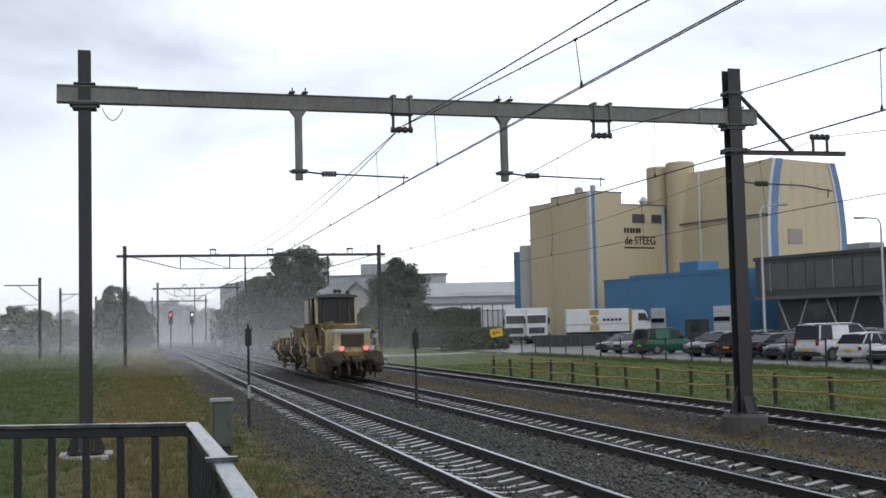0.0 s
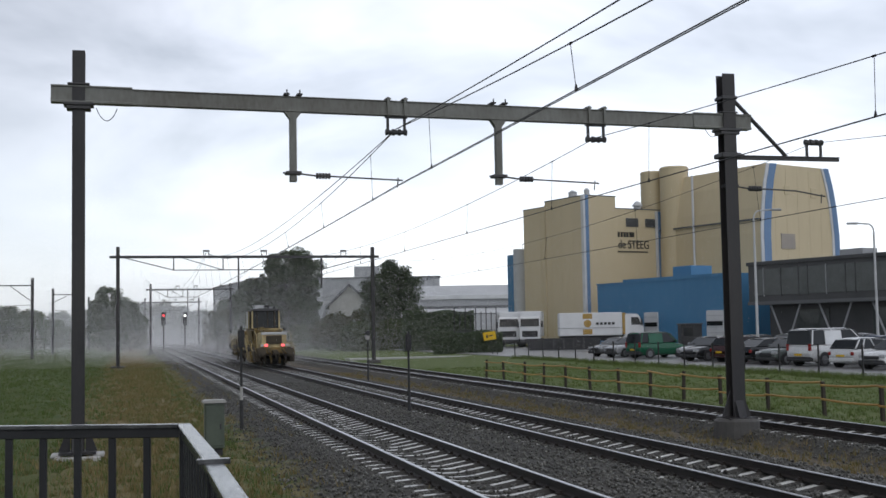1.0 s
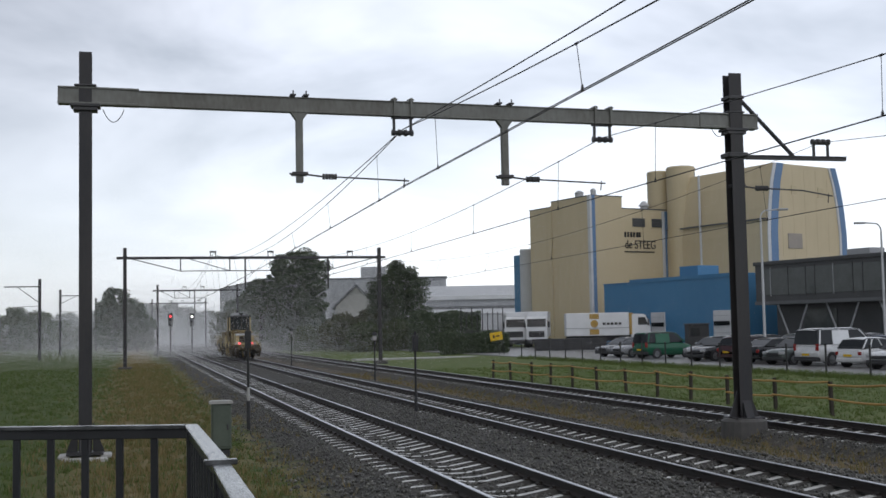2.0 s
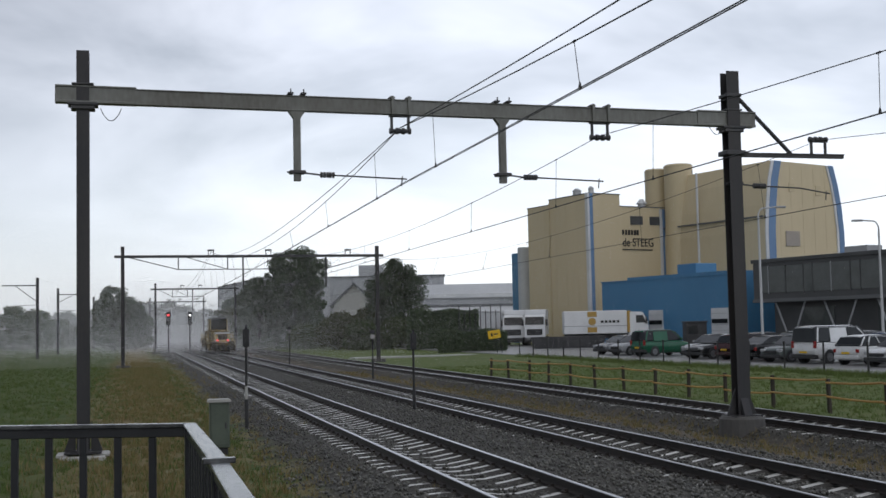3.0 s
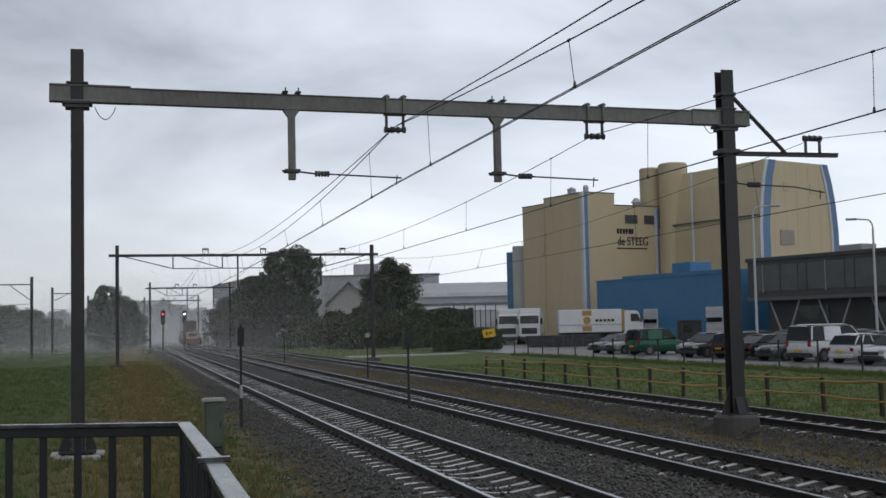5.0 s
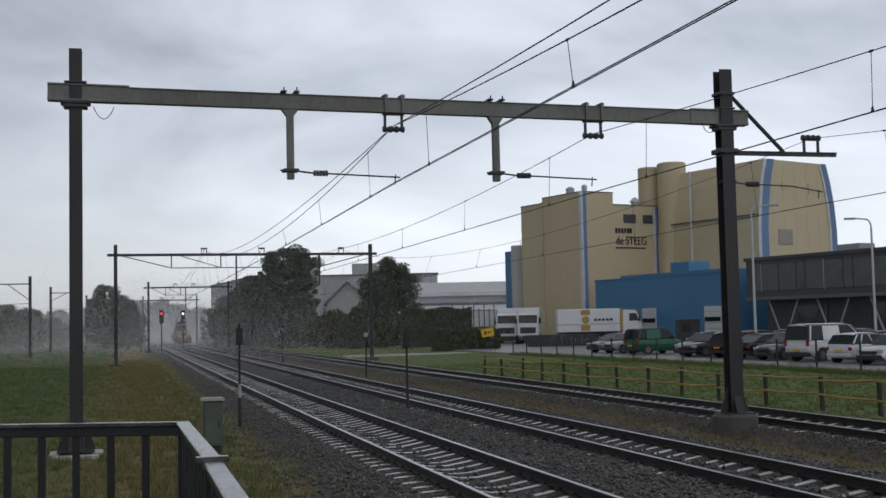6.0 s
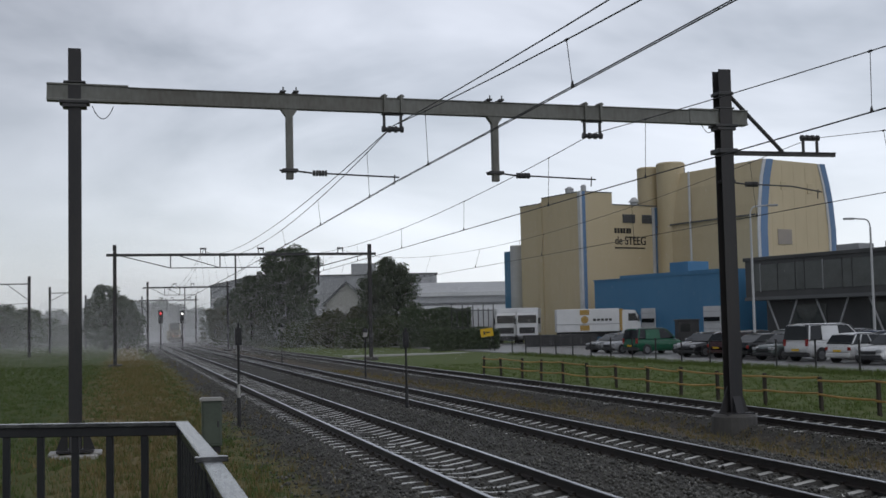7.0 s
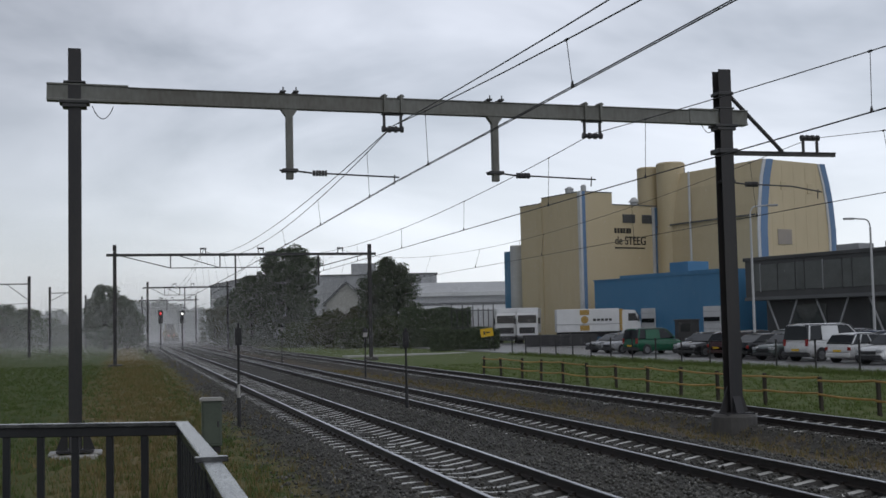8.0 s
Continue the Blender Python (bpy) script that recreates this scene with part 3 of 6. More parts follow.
def make_near_portal():
    t = thing("catenary_portal", pose(0, 25.5, 0), "steel overhead line portal with grey beam and dark masts", "catenary portal", "portals over the line")
    mast(t, -0.95, -0.12, 8.13, 0.255)
    mast(t, 13.86, 0.05, 8.2, 0.32)
    foot_gussets(t, -0.95, -0.1)
    foot_gussets(t, 13.86, 0.06)
    # main beam, tilted lower at its far end to fit the camera's view, with heavier end sleeves
    tilt = Matrix.Translation((6.4, 0, 7.12)) @ pose(0, 0, 0, 0, 0.62, 0) @ Matrix.Translation((-6.4, 0, -7.12))
    bm = B()
    prism(bm, [(-0.1, 6.96), (0.1, 6.96), (0.1, 6.975), (0.075, 6.985), (0.075, 7.26), (0.1, 7.27), (0.1, 7.29), (-0.1, 7.29), (-0.1, 7.27), (-0.075, 7.26), (-0.075, 6.985), (-0.1, 6.975)], "x", 0.1, 13.0)
    bm.transform(tilt)
    beam = part("beam", bm, STEEL_GALV, t, "grey weathered box beam")
    for a, b in ((-1.5, 0.12), (12.95, 14.45)):
        bm = B()
        prism(bm, [(-0.13, 6.96), (0.13, 6.96), (0.13, 7.0), (0.1, 7.01), (0.1, 7.28), (0.13, 7.29), (0.13, 7.32), (-0.13, 7.32), (-0.13, 7.29), (-0.1, 7.28), (-0.1, 7.01), (-0.13, 7.0)], "x", a, b)
        bm.transform(tilt)
        part("end_sleeve", bm, STEEL_GALV, beam)
    for x in (-0.95, 13.86):
        z = tilt @ Vector((x, 0, 6.96))
        for half, deep, z0, z1 in ((0.3, 0.2, -0.06, 0.0), (0.24, 0.18, -0.14, -0.063), (0.22, 0.17, 0.37, 0.41)):
            bm = B()
            box(bm, x - half, x + half, -deep, deep, z.z + z0, z.z + z1, 0.01)
            part("bracket", bm, STEEL_DARK, t)
    # drop tubes over the first two tracks
    for x in (3.48, 8.13):
        z = (tilt @ Vector((x, 0, 6.96))).z
        bm = B()
        box(bm, x - 0.075, x + 0.075, -0.075, 0.075, 5.47, z, 0.008)
        prism(bm, [(x - 0.19, z), (x + 0.19, z), (x + 0.075, z - 0.16), (x - 0.075, z - 0.16)], "y", -0.08, 0.08)
        d = part("drop_tube", bm, STEEL_GALV, t, "grey square drop tube")
        for s in (-1, 1):
            bm = B()
            rod(bm, (x + s * 0.14, -0.15, z + 0.34), (x + s * 0.14, -0.15, z + 0.46), 0.016, 6)
            box(bm, x + s * 0.14 - 0.06, x + s * 0.14 + 0.06, -0.16, 0.16, z + 0.35, z + 0.39, 0.006)
            part("bolt", bm, STEEL_DARK, d)
        register_arm(t, x, 5.66, 2.42, 0.22)
    for x in (5.77, 10.5):
        z = (tilt @ Vector((x, 0, 6.96))).z
        u_saddle(t, x, z, -1)
        for s in (-1, 1):
            bm = B()
            box(bm, x + s * 0.19 - 0.025, x + s * 0.19 + 0.025, -0.14, 0.14, z - 0.01, z + 0.4)
            box(bm, x + s * 0.19 - 0.06, x + s * 0.19 + 0.06, -0.12, 0.12, z + 0.35, z + 0.385)
            part("strap", bm, STEEL_GALV, t)
    # side bracket over the third track
    bm = B()
    box(bm, 13.86, 16.85, -0.05, 0.05, 6.16, 6.24, 0.008)
    box(bm, 13.86, 16.85, -0.08, 0.08, 6.24, 6.262, 0.004)
    box(bm, 13.6, 14.12, -0.22, 0.22, 6.18, 6.3, 0.02)
    part("side_bracket", bm, STEEL_DARK, t)
    bm = B()
    rod(bm, (14.03, 0, 7.62), (15.42, 0, 6.26), 0.05, 8)
    part("stay", bm, STEEL_DARK, t)
    bm = B()
    box(bm, 13.66, 14.06, -0.2, 0.2, 7.58, 7.66, 0.01)
    part("collar", bm, STEEL_DARK, t)
    u_saddle(t, 16.18, 6.26, 1)
    register_arm(t, 13.9, 5.52, 2.55, 0.32)
    # loose earth cables
    for x, s in ((-0.6, 1), (13.2, 1)):
        bm = B()
        pts = [(x + 0.42 * u, -0.12, 6.93 - 0.26 * math.sin(u * math.pi) ** 0.8) for u in [i / 10 for i in range(11)]]
        for p, q in zip(pts, pts[1:]):
            rod(bm, p, q, 0.009, 5)
        part("earth_cable", bm, STEEL_DARK, t)
    bm = B()
    rod(bm, (13.86, 0, -0.75), (13.86, 0, -0.02), 0.56, 20, 0.53)
    rod(bm, (13.86, 0, -0.02), (13.86, 0, 0.045), 0.53, 20, 0.46)
    part("foundation", bm, CONCRETE_DARK, t, "dark damp round concrete block")
    bm = B()
    box(bm, -1.4, -0.5, -0.45, 0.45, -0.4, -0.17, 0.03)
    part("foundation", bm, CONCRETE_PALE, t, "pale concrete pad")
    for x in (-1.36, -0.54):
        bm = B()
        box(bm, x - 0.11, x + 0.11, -0.3, 0.3, -0.2, -0.13, 0.02)
        part("anchor_block", bm, CONCRETE_PALE, t)


make_near_portal()


def make_truss_portal(y, xl, xr, zb, label):
    t = thing("catenary_portal", pose(0, y, 0), label, "catenary portal", "portals over the line")
    for x in (xl, xr):
        mast(t, x, -0.3, zb + 0.75, 0.26)
        bm = B()
        box(bm, x - 0.5, x + 0.5, -0.4, 0.4, -0.5, -0.05, 0.05)
        part("foundation", bm, CONCRETE_DARK, t)
    bm = B()
    box(bm, xl - 0.6, xr + 0.5, -0.08, 0.08, zb - 0.1, zb + 0.1, 0.01)
    part("beam", bm, STEEL_DARK, t)
    w = xr - xl
    a, b = xl + 0.21 * w, xr - 0.21 * w
    foot = zb - 0.98
    for p, q, r in (((xl + 0.4, zb - 0.05), (a, foot), 0.035), ((a, foot), (b - 0.18 * w, foot), 0.035), ((xr - 0.4, zb - 0.05), (b, foot), 0.035),
                    ((a + 0.02 * w, zb), (a + 0.19 * w, foot), 0.03), ((a, zb), (a, foot), 0.05), ((a + 0.19 * w, zb), (a + 0.19 * w, foot), 0.05)):
        bm = B()
        rod(bm, (p[0], 0, p[1]), (q[0], 0, q[1]), r, 6)
        part("truss_rod", bm, STEEL_DARK, t)
    for x in (a + 0.25 * w, b):
        bm = B()
        box(bm, x - 0.06, x + 0.06, -0.06, 0.06, zb - 2.4, zb, 0.006)
        part("drop_tube", bm, STEEL_DARK, t)
    for u in (0.335, 0.56, 0.88):
        u_saddle(t, xl + u * w, zb + 0.1, 1)
    return t


make_truss_portal(90.8, -0.6, 18.5, 7.95, "distant truss portal spanning three tracks")
make_truss_portal(157, 3.0, 13.1, 7.9, "far dark steel truss portal over the line")
make_truss_portal(217, 3.2, 12.5, 7.8, "far dark steel truss portal over the line")
make_truss_portal(290, 3.0, 12.6, 7.7, "far dark steel truss portal over the line")


def make_side_mast(x, y, arm, label):
    t = thing("catenary_mast", pose(x, y, 0), label, "catenary mast", "single masts of the other line")
    mast(t, 0, -0.3, 8.5, 0.3)
    bm = B()
    box(bm, min(0, arm), max(0, arm), -0.05, 0.05, 7.62, 7.74, 0.01)
    rod(bm, (0, 0, 5.9 if arm < 0 else 6.6), (arm * 0.62, 0, 7.62), 0.04, 6)
    part("bracket", bm, STEEL_DARK, t)
    bm = B()
    rod(bm, (0, 0, 5.6), (arm * 0.75, 0, 5.5), 0.025, 6)
    part("steady_arm", bm, STEEL_DARK, t)


make_side_mast(-9.75, 135, -3.6, "single mast with bracket beside the other line")
make_side_mast(-9.4, 166, 3.2, "single mast with bracket beside the other line")
make_side_mast(-6.0, 205, 3.2, "single mast with bracket beside the other line")


def tube(bm, pts, r, n=5):
    rings = []
    for i, p in enumerate(pts):
        d = (Vector(pts[min(i + 1, len(pts) - 1)]) - Vector(pts[max(i - 1, 0)])).normalized()
        q = d.to_track_quat("Z", "Y")
        rings.append([bm.verts.new(Vector(p) + q @ Vector((r * math.cos(k * 6.2832 / n), r * math.sin(k * 6.2832 / n), 0))) for k in range(n)])
    for a, b in zip(rings, rings[1:]):
        for k in range(n):
            bm.faces.new((a[k], a[(k + 1) % n], b[(k + 1) % n], b[k]))


def sag_points(p, q, sag, n=24):
    p, q = Vector(p), Vector(q)
    return [p.lerp(q, i / n) - Vector((0, 0, 4 * sag * (i / n) * (1 - i / n))) for i in range(n + 1)]


def make_wires(contact, messenger, sags, twin, r_contact, r_mess, label, feeder=0.0):
    """contact and messenger: support points along the line; droppers hang between the two."""
    t = thing("overhead_wire", pose(0, 0, 0), label, "overhead wire", "overhead wires")
    for off in ((-twin, twin) if twin else (0,)):
        bm = B()
        pts = []
        for p, q in zip(contact, contact[1:]):
            pts += sag_points(p, q, 0.05, 10)[:-1]
        pts.append(Vector(contact[-1]))
        tube(bm, [p + Vector((off, 0, 0)) for p in pts], r_contact)
        part("contact_wire", bm, WIRE, t)
    spans = []
    for off in ((0, feeder) if feeder else (0,)):
        bm = B()
        pts = []
        for p, q in zip(messenger, messenger[1:]):
            s = sag_points(p, q, sags[0 if p[1] < 0 else 1] * ((q[1] - p[1]) / 65) ** 2 * (0.85 if off else 1))
            if off:
                s = [v + Vector((off * 4 * (i / 24) * (1 - i / 24), 0, 0)) for i, v in enumerate(s)]
            pts += s[:-1]
            if not off:
                spans.append(s)
        tube(bm, pts, r_mess)
        part("messenger_wire", bm, WIRE, t)
    cy, cx, cz = [p[1] for p in contact], [p[0] for p in contact], [p[2] for p in contact]
    for s in spans:
        ys = [v.y for v in s]
        for d in (2.9, 10.6, 19.2, 28.0, 37.3, 46.1, 54.7, 62.4):
            y = s[0].y + d * (s[-1].y - s[0].y) / 65.3
            if -5 < y < 120:
                mx, mz = np.interp(y, ys, [v.x for v in s]), np.interp(y, ys, [v.z for v in s])
                x, z = np.interp(y, cy, cx), np.interp(y, cy, cz)
                if mz - z > 0.12:
                    bm = B()
                    rod(bm, (mx, y, mz), (x, y, z), 0.006, 5)
                    rod(bm, (x, y, z - 0.03), (x, y, z + 0.06), 0.028, 6, 0.012)
                    rod(bm, (mx, y - 0.04, mz), (mx, y + 0.04, mz), 0.02, 6)
                    part("dropper", bm, WIRE, t)


make_wires([(6.15, -40, 5.55), (5.8, 25.5, 5.43), (6.1, 90.8, 5.45), (5.7, 157, 5.6), (5.2, 217, 5.6), (5.4, 300, 5.6)],
           [(5.9, -40, 6.7), (5.77, 25.5, 6.68), (5.82, 90.8, 8.3), (6.0, 157, 8.2), (6.0, 217, 8.1), (6, 300, 8)], (1.12, 1.4), 0.022, 0.009, 0.011,
           "twin contact wires with messenger and droppers over the main track", -0.3)
make_wires([(10.55, -40, 5.15), (10.45, 25.5, 5.24), (10.2, 90.8, 5.45), (9.6, 157, 5.6), (9.2, 217, 5.6), (9.4, 300, 5.6)],
           [(10.4, -40, 6.7), (10.5, 25.5, 6.6), (10.13, 90.8, 8.3), (9.6, 157, 8.2), (9.5, 217, 8.1), (9.4, 300, 8)], (0.95, 1.3), 0.0, 0.013, 0.010,
           "contact wire with messenger and droppers over the middle track")
make_wires([(16.3, -40, 5.0), (16.38, 25.5, 5.0), (15.4, 90.8, 4.95), (15.4, 157, 5.2)],
           [(16.2, -40, 6.6), (16.18, 25.5, 6.6), (16.2, 90.8, 8.3), (15, 157, 8.2)], (1.6, 1.56), 0.0, 0.010, 0.008,
           "thin contact wire with messenger over the side track")


# ---- factory ----
TURN = 15.0


def make_factory():
    t = thing("factory", pose(56.2, 139.4, YARD, 0, 0, TURN), "tall beige feed factory with blue trim", "factory building")
    bm = B()
    prism(bm, [(-0.75, 0), (-0.75, 18.75), (4.2, 18.75), (4.2, 17.25), (11.9, 17.25), (11.9, 0)], "y", 0, 8.6)
    tower = part("wall", bm, BEIGE, t, "beige sheet clad wall")
    bm = B()
    prism(bm, [(-0.73, 0), (-0.73, 18.1), (10, 18.1), (10, 0)], "y", 8.6, 13.7)
    part("wall", bm, BEIGE, t, "beige sheet clad wall")
    bm = B()
    for x0, x1, z in ((-0.81, 4.26, 18.75), (4.26, 11.9, 17.25)):
        box(bm, x0, x1, -0.06, 8.6, z, z + 0.12)
    box(bm, -0.79, 10, 8.6, 13.76, 18.1, 18.2)
    part("roof_trim", bm, SHED_DARK, tower)
    bm = B()
    box(bm, -1.1, -0.77, -0.3, 0.25, 0, 18.8, 0.02)
    part("trim_strip", bm, WHITE_TRIM, t, "white corner strip")
    bm = B()
    box(bm, -0.76, -0.25, -0.3, -0.02, 0, 18.8, 0.02)
    part("trim_strip", bm, BLUE_TRIM, t, "light blue corner strip")
    bm = B()
    box(bm, 10.6, 10.95, -0.25, -0.02, 0, 17.1, 0.02)
    part("trim_strip", bm, WHITE_TRIM, t, "white corner strip")
    bm = B()
    box(bm, 10.96, 12.0, -0.3, -0.02, 0, 17.1, 0.02)
    part("trim_strip", bm, BLUE_TRIM, t, "light blue corner strip")
    for x in (6.2, 9.35):
        w = 2.0 if x < 7 else 1.6
        bm = B()
        box(bm, x - 0.4, x - 0.4 + w, -0.12, -0.02, 15.0, 16.1, 0.02)
        v = part("vent", bm, SHED_DARK, t, "dark louvred vent")
        for i in range(5):
            bm = B()
            box(bm, x - 0.36, x - 0.44 + w, -0.16, -0.12, 15.08 + i * 0.2, 15.18 + i * 0.2)
            part("slat", bm, OFFICE_DARK, v)
    # seams of the cladding
    for i in range(4):
        bm = B()
        box(bm, -0.775, -0.752, 2.4 + i * 2.4, 2.44 + i * 2.4, 0.2, 18.0)
        part("seam", bm, BEIGE, t)
    bm = B()
    rod(bm, (-0.85, 8.5, 0.2), (-0.85, 8.5, 18.3), 0.09, 8)
    part("drain_pipe", bm, BEIGE_SILO, t)
    # fan hoods on the roof
    for x, y in ((0.2, 3.6), (0.5, 1.0)):
        bm = B()
        rod(bm, (x, y, 18.8), (x, y, 19.5), 0.55 if y > 2 else 0.35, 12)
        rod(bm, (x, y, 19.5), (x, y, 19.8), 0.65 if y > 2 else 0.42, 12, 0.2)
        part("roof_fan", bm, SHED_PALE, t, "pale roof fan hood")
    bm = B()
    rod(bm, (9.0, 1.5, 17.3), (9.0, 1.5, 17.9), 0.5, 12)
    rod(bm, (9.0, 1.5, 17.9), (9.0, 1.5, 18.5), 0.75, 12, 0.25)
    part("roof_fan", bm, WHITE_TRIM, t, "white roof fan hood")
    # company sign: legible words, and a bar for the smaller line above them
    words = bpy.data.curves.new("sign_words", "FONT")
    words.body, words.size, words.extrude = "de STEEG", 1.45, 0.03
    wo = new("sign_words", words)
    me = bpy.data.meshes.new_from_object(wo)
    bpy.data.objects.remove(wo)
    me.materials.append(BLACK)
    o = new("lettering", me)
    o.parent = t
    o.matrix_local = pose(4.45, -0.06, 12.2, 90, 0, 0)
    o.scale = (0.86, 1.05, 1)
    tagged(o, "dark lettering on the wall")
    bm = B()
    box(bm, 4.4, 9.3, -0.07, -0.02, 11.7, 11.85)
    part("lettering", bm, BLACK, t, "dark underline on the wall")
    for i, w in enumerate((0.3, 0.3, 0.34, 0.3, 0.4, 0.3)):
        bm = B()
        x = 4.45 + i * 0.47
        box(bm, x, x + w, -0.06, -0.02, 13.65, 14.3)
        part("lettering", bm, BLACK, t, "dark bar of small lettering")

    # right hand block with curved shoulders
    t = thing("factory", pose(56.2, 139.4, YARD, 0, 0, TURN), "beige factory hall with curved blue edge bands", "factory building")
    left = [(11.2, 0), (11.2, 13.0), (11.45, 16), (11.9, 19), (12.5, 21.2)]
    right = [(22.2, 21.0), (22.9, 18.6), (23.4, 16), (23.7, 13.0), (23.8, 0)]
    bm = B()
    prism(bm, left + right, "y", -18.2, 0)
    part("wall", bm, BEIGE, t, "beige sheet clad wall")

    def band(line, a, b, y0, mat, label):
        bm = B()
        for p, q in zip(line, line[1:]):
            prism(bm, [(p[0] + a, p[1]), (p[0] + b, p[1]), (q[0] + b, q[1]), (q[0] + a, q[1])], "y", y0, -18.19)
        part("trim_band", bm, mat, t, label)
    band(left, -0.05, 0.4, -18.32, WHITE_TRIM, "white edge band")
    band(left, 0.4, 1.5, -18.36, BLUE_TRIM, "light blue edge band")
    band(right, -0.75, -0.4, -18.32, WHITE_TRIM, "white edge band")
    band(right, -0.4, 0.45, -18.36, BLUE_TRIM, "light blue edge band")
    for x, z, w, h in ((14.4, 11.1, 2.3, 1.8), (15.2, 17.6, 0.9, 1.0), (19.6, 17.3, 0.9, 1.2)):
        bm = B()
        box(bm, x, x + w, -18.3, -18.2, z, z + h, 0.02)
        part("vent", bm, BEIGE_SILO if h < 1.5 else VENT_DULL, t, "weathered wall vent")
    bm = B()
    box(bm, 11.0, 11.22, -18, 0, 14.5, 14.68)
    part("ledge", bm, SHED_DARK, t, "dark ledge along the wall")
    bm = B()
    rod(bm, (11.1, -6.8, 0), (11.1, -6.8, 21), 0.14, 8)
    part("drain_pipe", bm, WHITE_TRIM, t)
    for i in range(5):
        bm = B()
        box(bm, 13.6 + i * 1.9, 13.63 + i * 1.9, -18.22, -18.2, 0.3, 20.6)
        part("seam", bm, BEIGE, t)


make_factory()


def make_silo(x, y, r, h, label, mat):
    t = thing("silo", pose(x, y, YARD), label, "silo", "factory silos")
    bm = B()
    bmesh.ops.create_cone(bm, cap_ends=True, segments=40, radius1=r, radius2=r, depth=h, matrix=pose(0, 0, h / 2))
    part("shell", bm, mat, t)
    bm = B()
    rod(bm, (0, 0, h), (0, 0, h + 0.25), r * 1.03, 40, r * 0.92)
    part("lid", bm, mat, t)
    for i in range(int((h - 2) / 4)):
        bm = B()
        rod(bm, (0, 0, 3.5 + i * 4), (0, 0, 3.62 + i * 4), r * 1.012, 40)
        part("hoop", bm, mat, t)
    bm = B()
    rod(bm, (r * 0.7, -r * 0.74, 0), (r * 0.7, -r * 0.74, h - 0.6), 0.07, 6)
    part("pipe", bm, SHED_GREY, t)


make_silo(67.2, 144.2, 1.55, 22.3, "round beige silo behind the factory", BEIGE_SILO)
make_silo(68.7, 140.8, 1.85, 22.5, "round beige silo behind the factory", BEIGE_SILO)
make_silo(53.0, 157.2, 1.0, 13.0, "slim pale grey silo beside the factory", SHED_PALE)


def make_blue_hall():
    t = thing("blue_hall", pose(56.2, 139.4, YARD, 0, 0, TURN), "low blue factory hall with white doors", "hall")
    bm = B()
    box(bm, -6.0, 10.8, -30.5, -9.2, 0, 7.1)
    part("wall", bm, BLUE, t, "blue sheet clad wall")
    bm = B()
    box(bm, -6.08, 10.8, -30.5, -9.12, 7.1, 7.22)
    part("roof_edge", bm, BLUE, t)
    bm = B()
    box(bm, -6.06, -2, -30.5, -14.0, 7.22, 7.5)
    part("parapet", bm, BLUE, t)
    bm = B()
    box(bm, -3.5, -0.5, -22.5, -19.5, 7.1, 8.7, 0.05)
    part("roof_unit", bm, BLUE, t)
    bm = B()
    box(bm, 4, 6.0, -25.5, -23.5, 7.1, 8.2, 0.05)
    part("roof_unit", bm, BLUE, t)
    for y0, y1 in ((-19.9, -17.6), (-30.0, -27.5)):
        bm = B()
        box(bm, -6.12, -6.0, y0, y1, 0.1, 3.75, 0.02)
        d = part("door", bm, WHITE_TRIM, t, "white roller door")
        bm = B()
        box(bm, -6.16, -6.12, y0 + 0.1, y1 - 0.1, 2.2, 2.65)
        part("window", bm, CAR_GLASS, d, "dark strip of panes")
        for i in range(6):
            bm = B()
            box(bm, -6.15, -6.12, y0 + 0.05, y1 - 0.05, 0.3 + i * 0.58, 0.34 + i * 0.58)
            part("joint", bm, SHED_GREY, d)
    t = thing("blue_tower", pose(55.2, 157.5, YARD, 0, 0, TURN), "blue steel tank block with roof railing", "tank")
    bm = B()
    box(bm, -2.0, 1.5, 0, 4, 0, 12.6, 0.05)
    part("wall", bm, BLUE, t)
    for i in range(5):
        bm = B()
        rod(bm, (-1.9 + i * 0.8, 0.1, 12.6), (-1.9 + i * 0.8, 0.1, 13.9), 0.03, 5)
        part("post", bm, STEEL_DARK, t)
    for z in (13.2, 13.9):
        bm = B()
        rod(bm, (-1.9, 0.1, z), (1.3, 0.1, z), 0.03, 5)
        part("railing", bm, STEEL_DARK, t)


make_blue_hall()


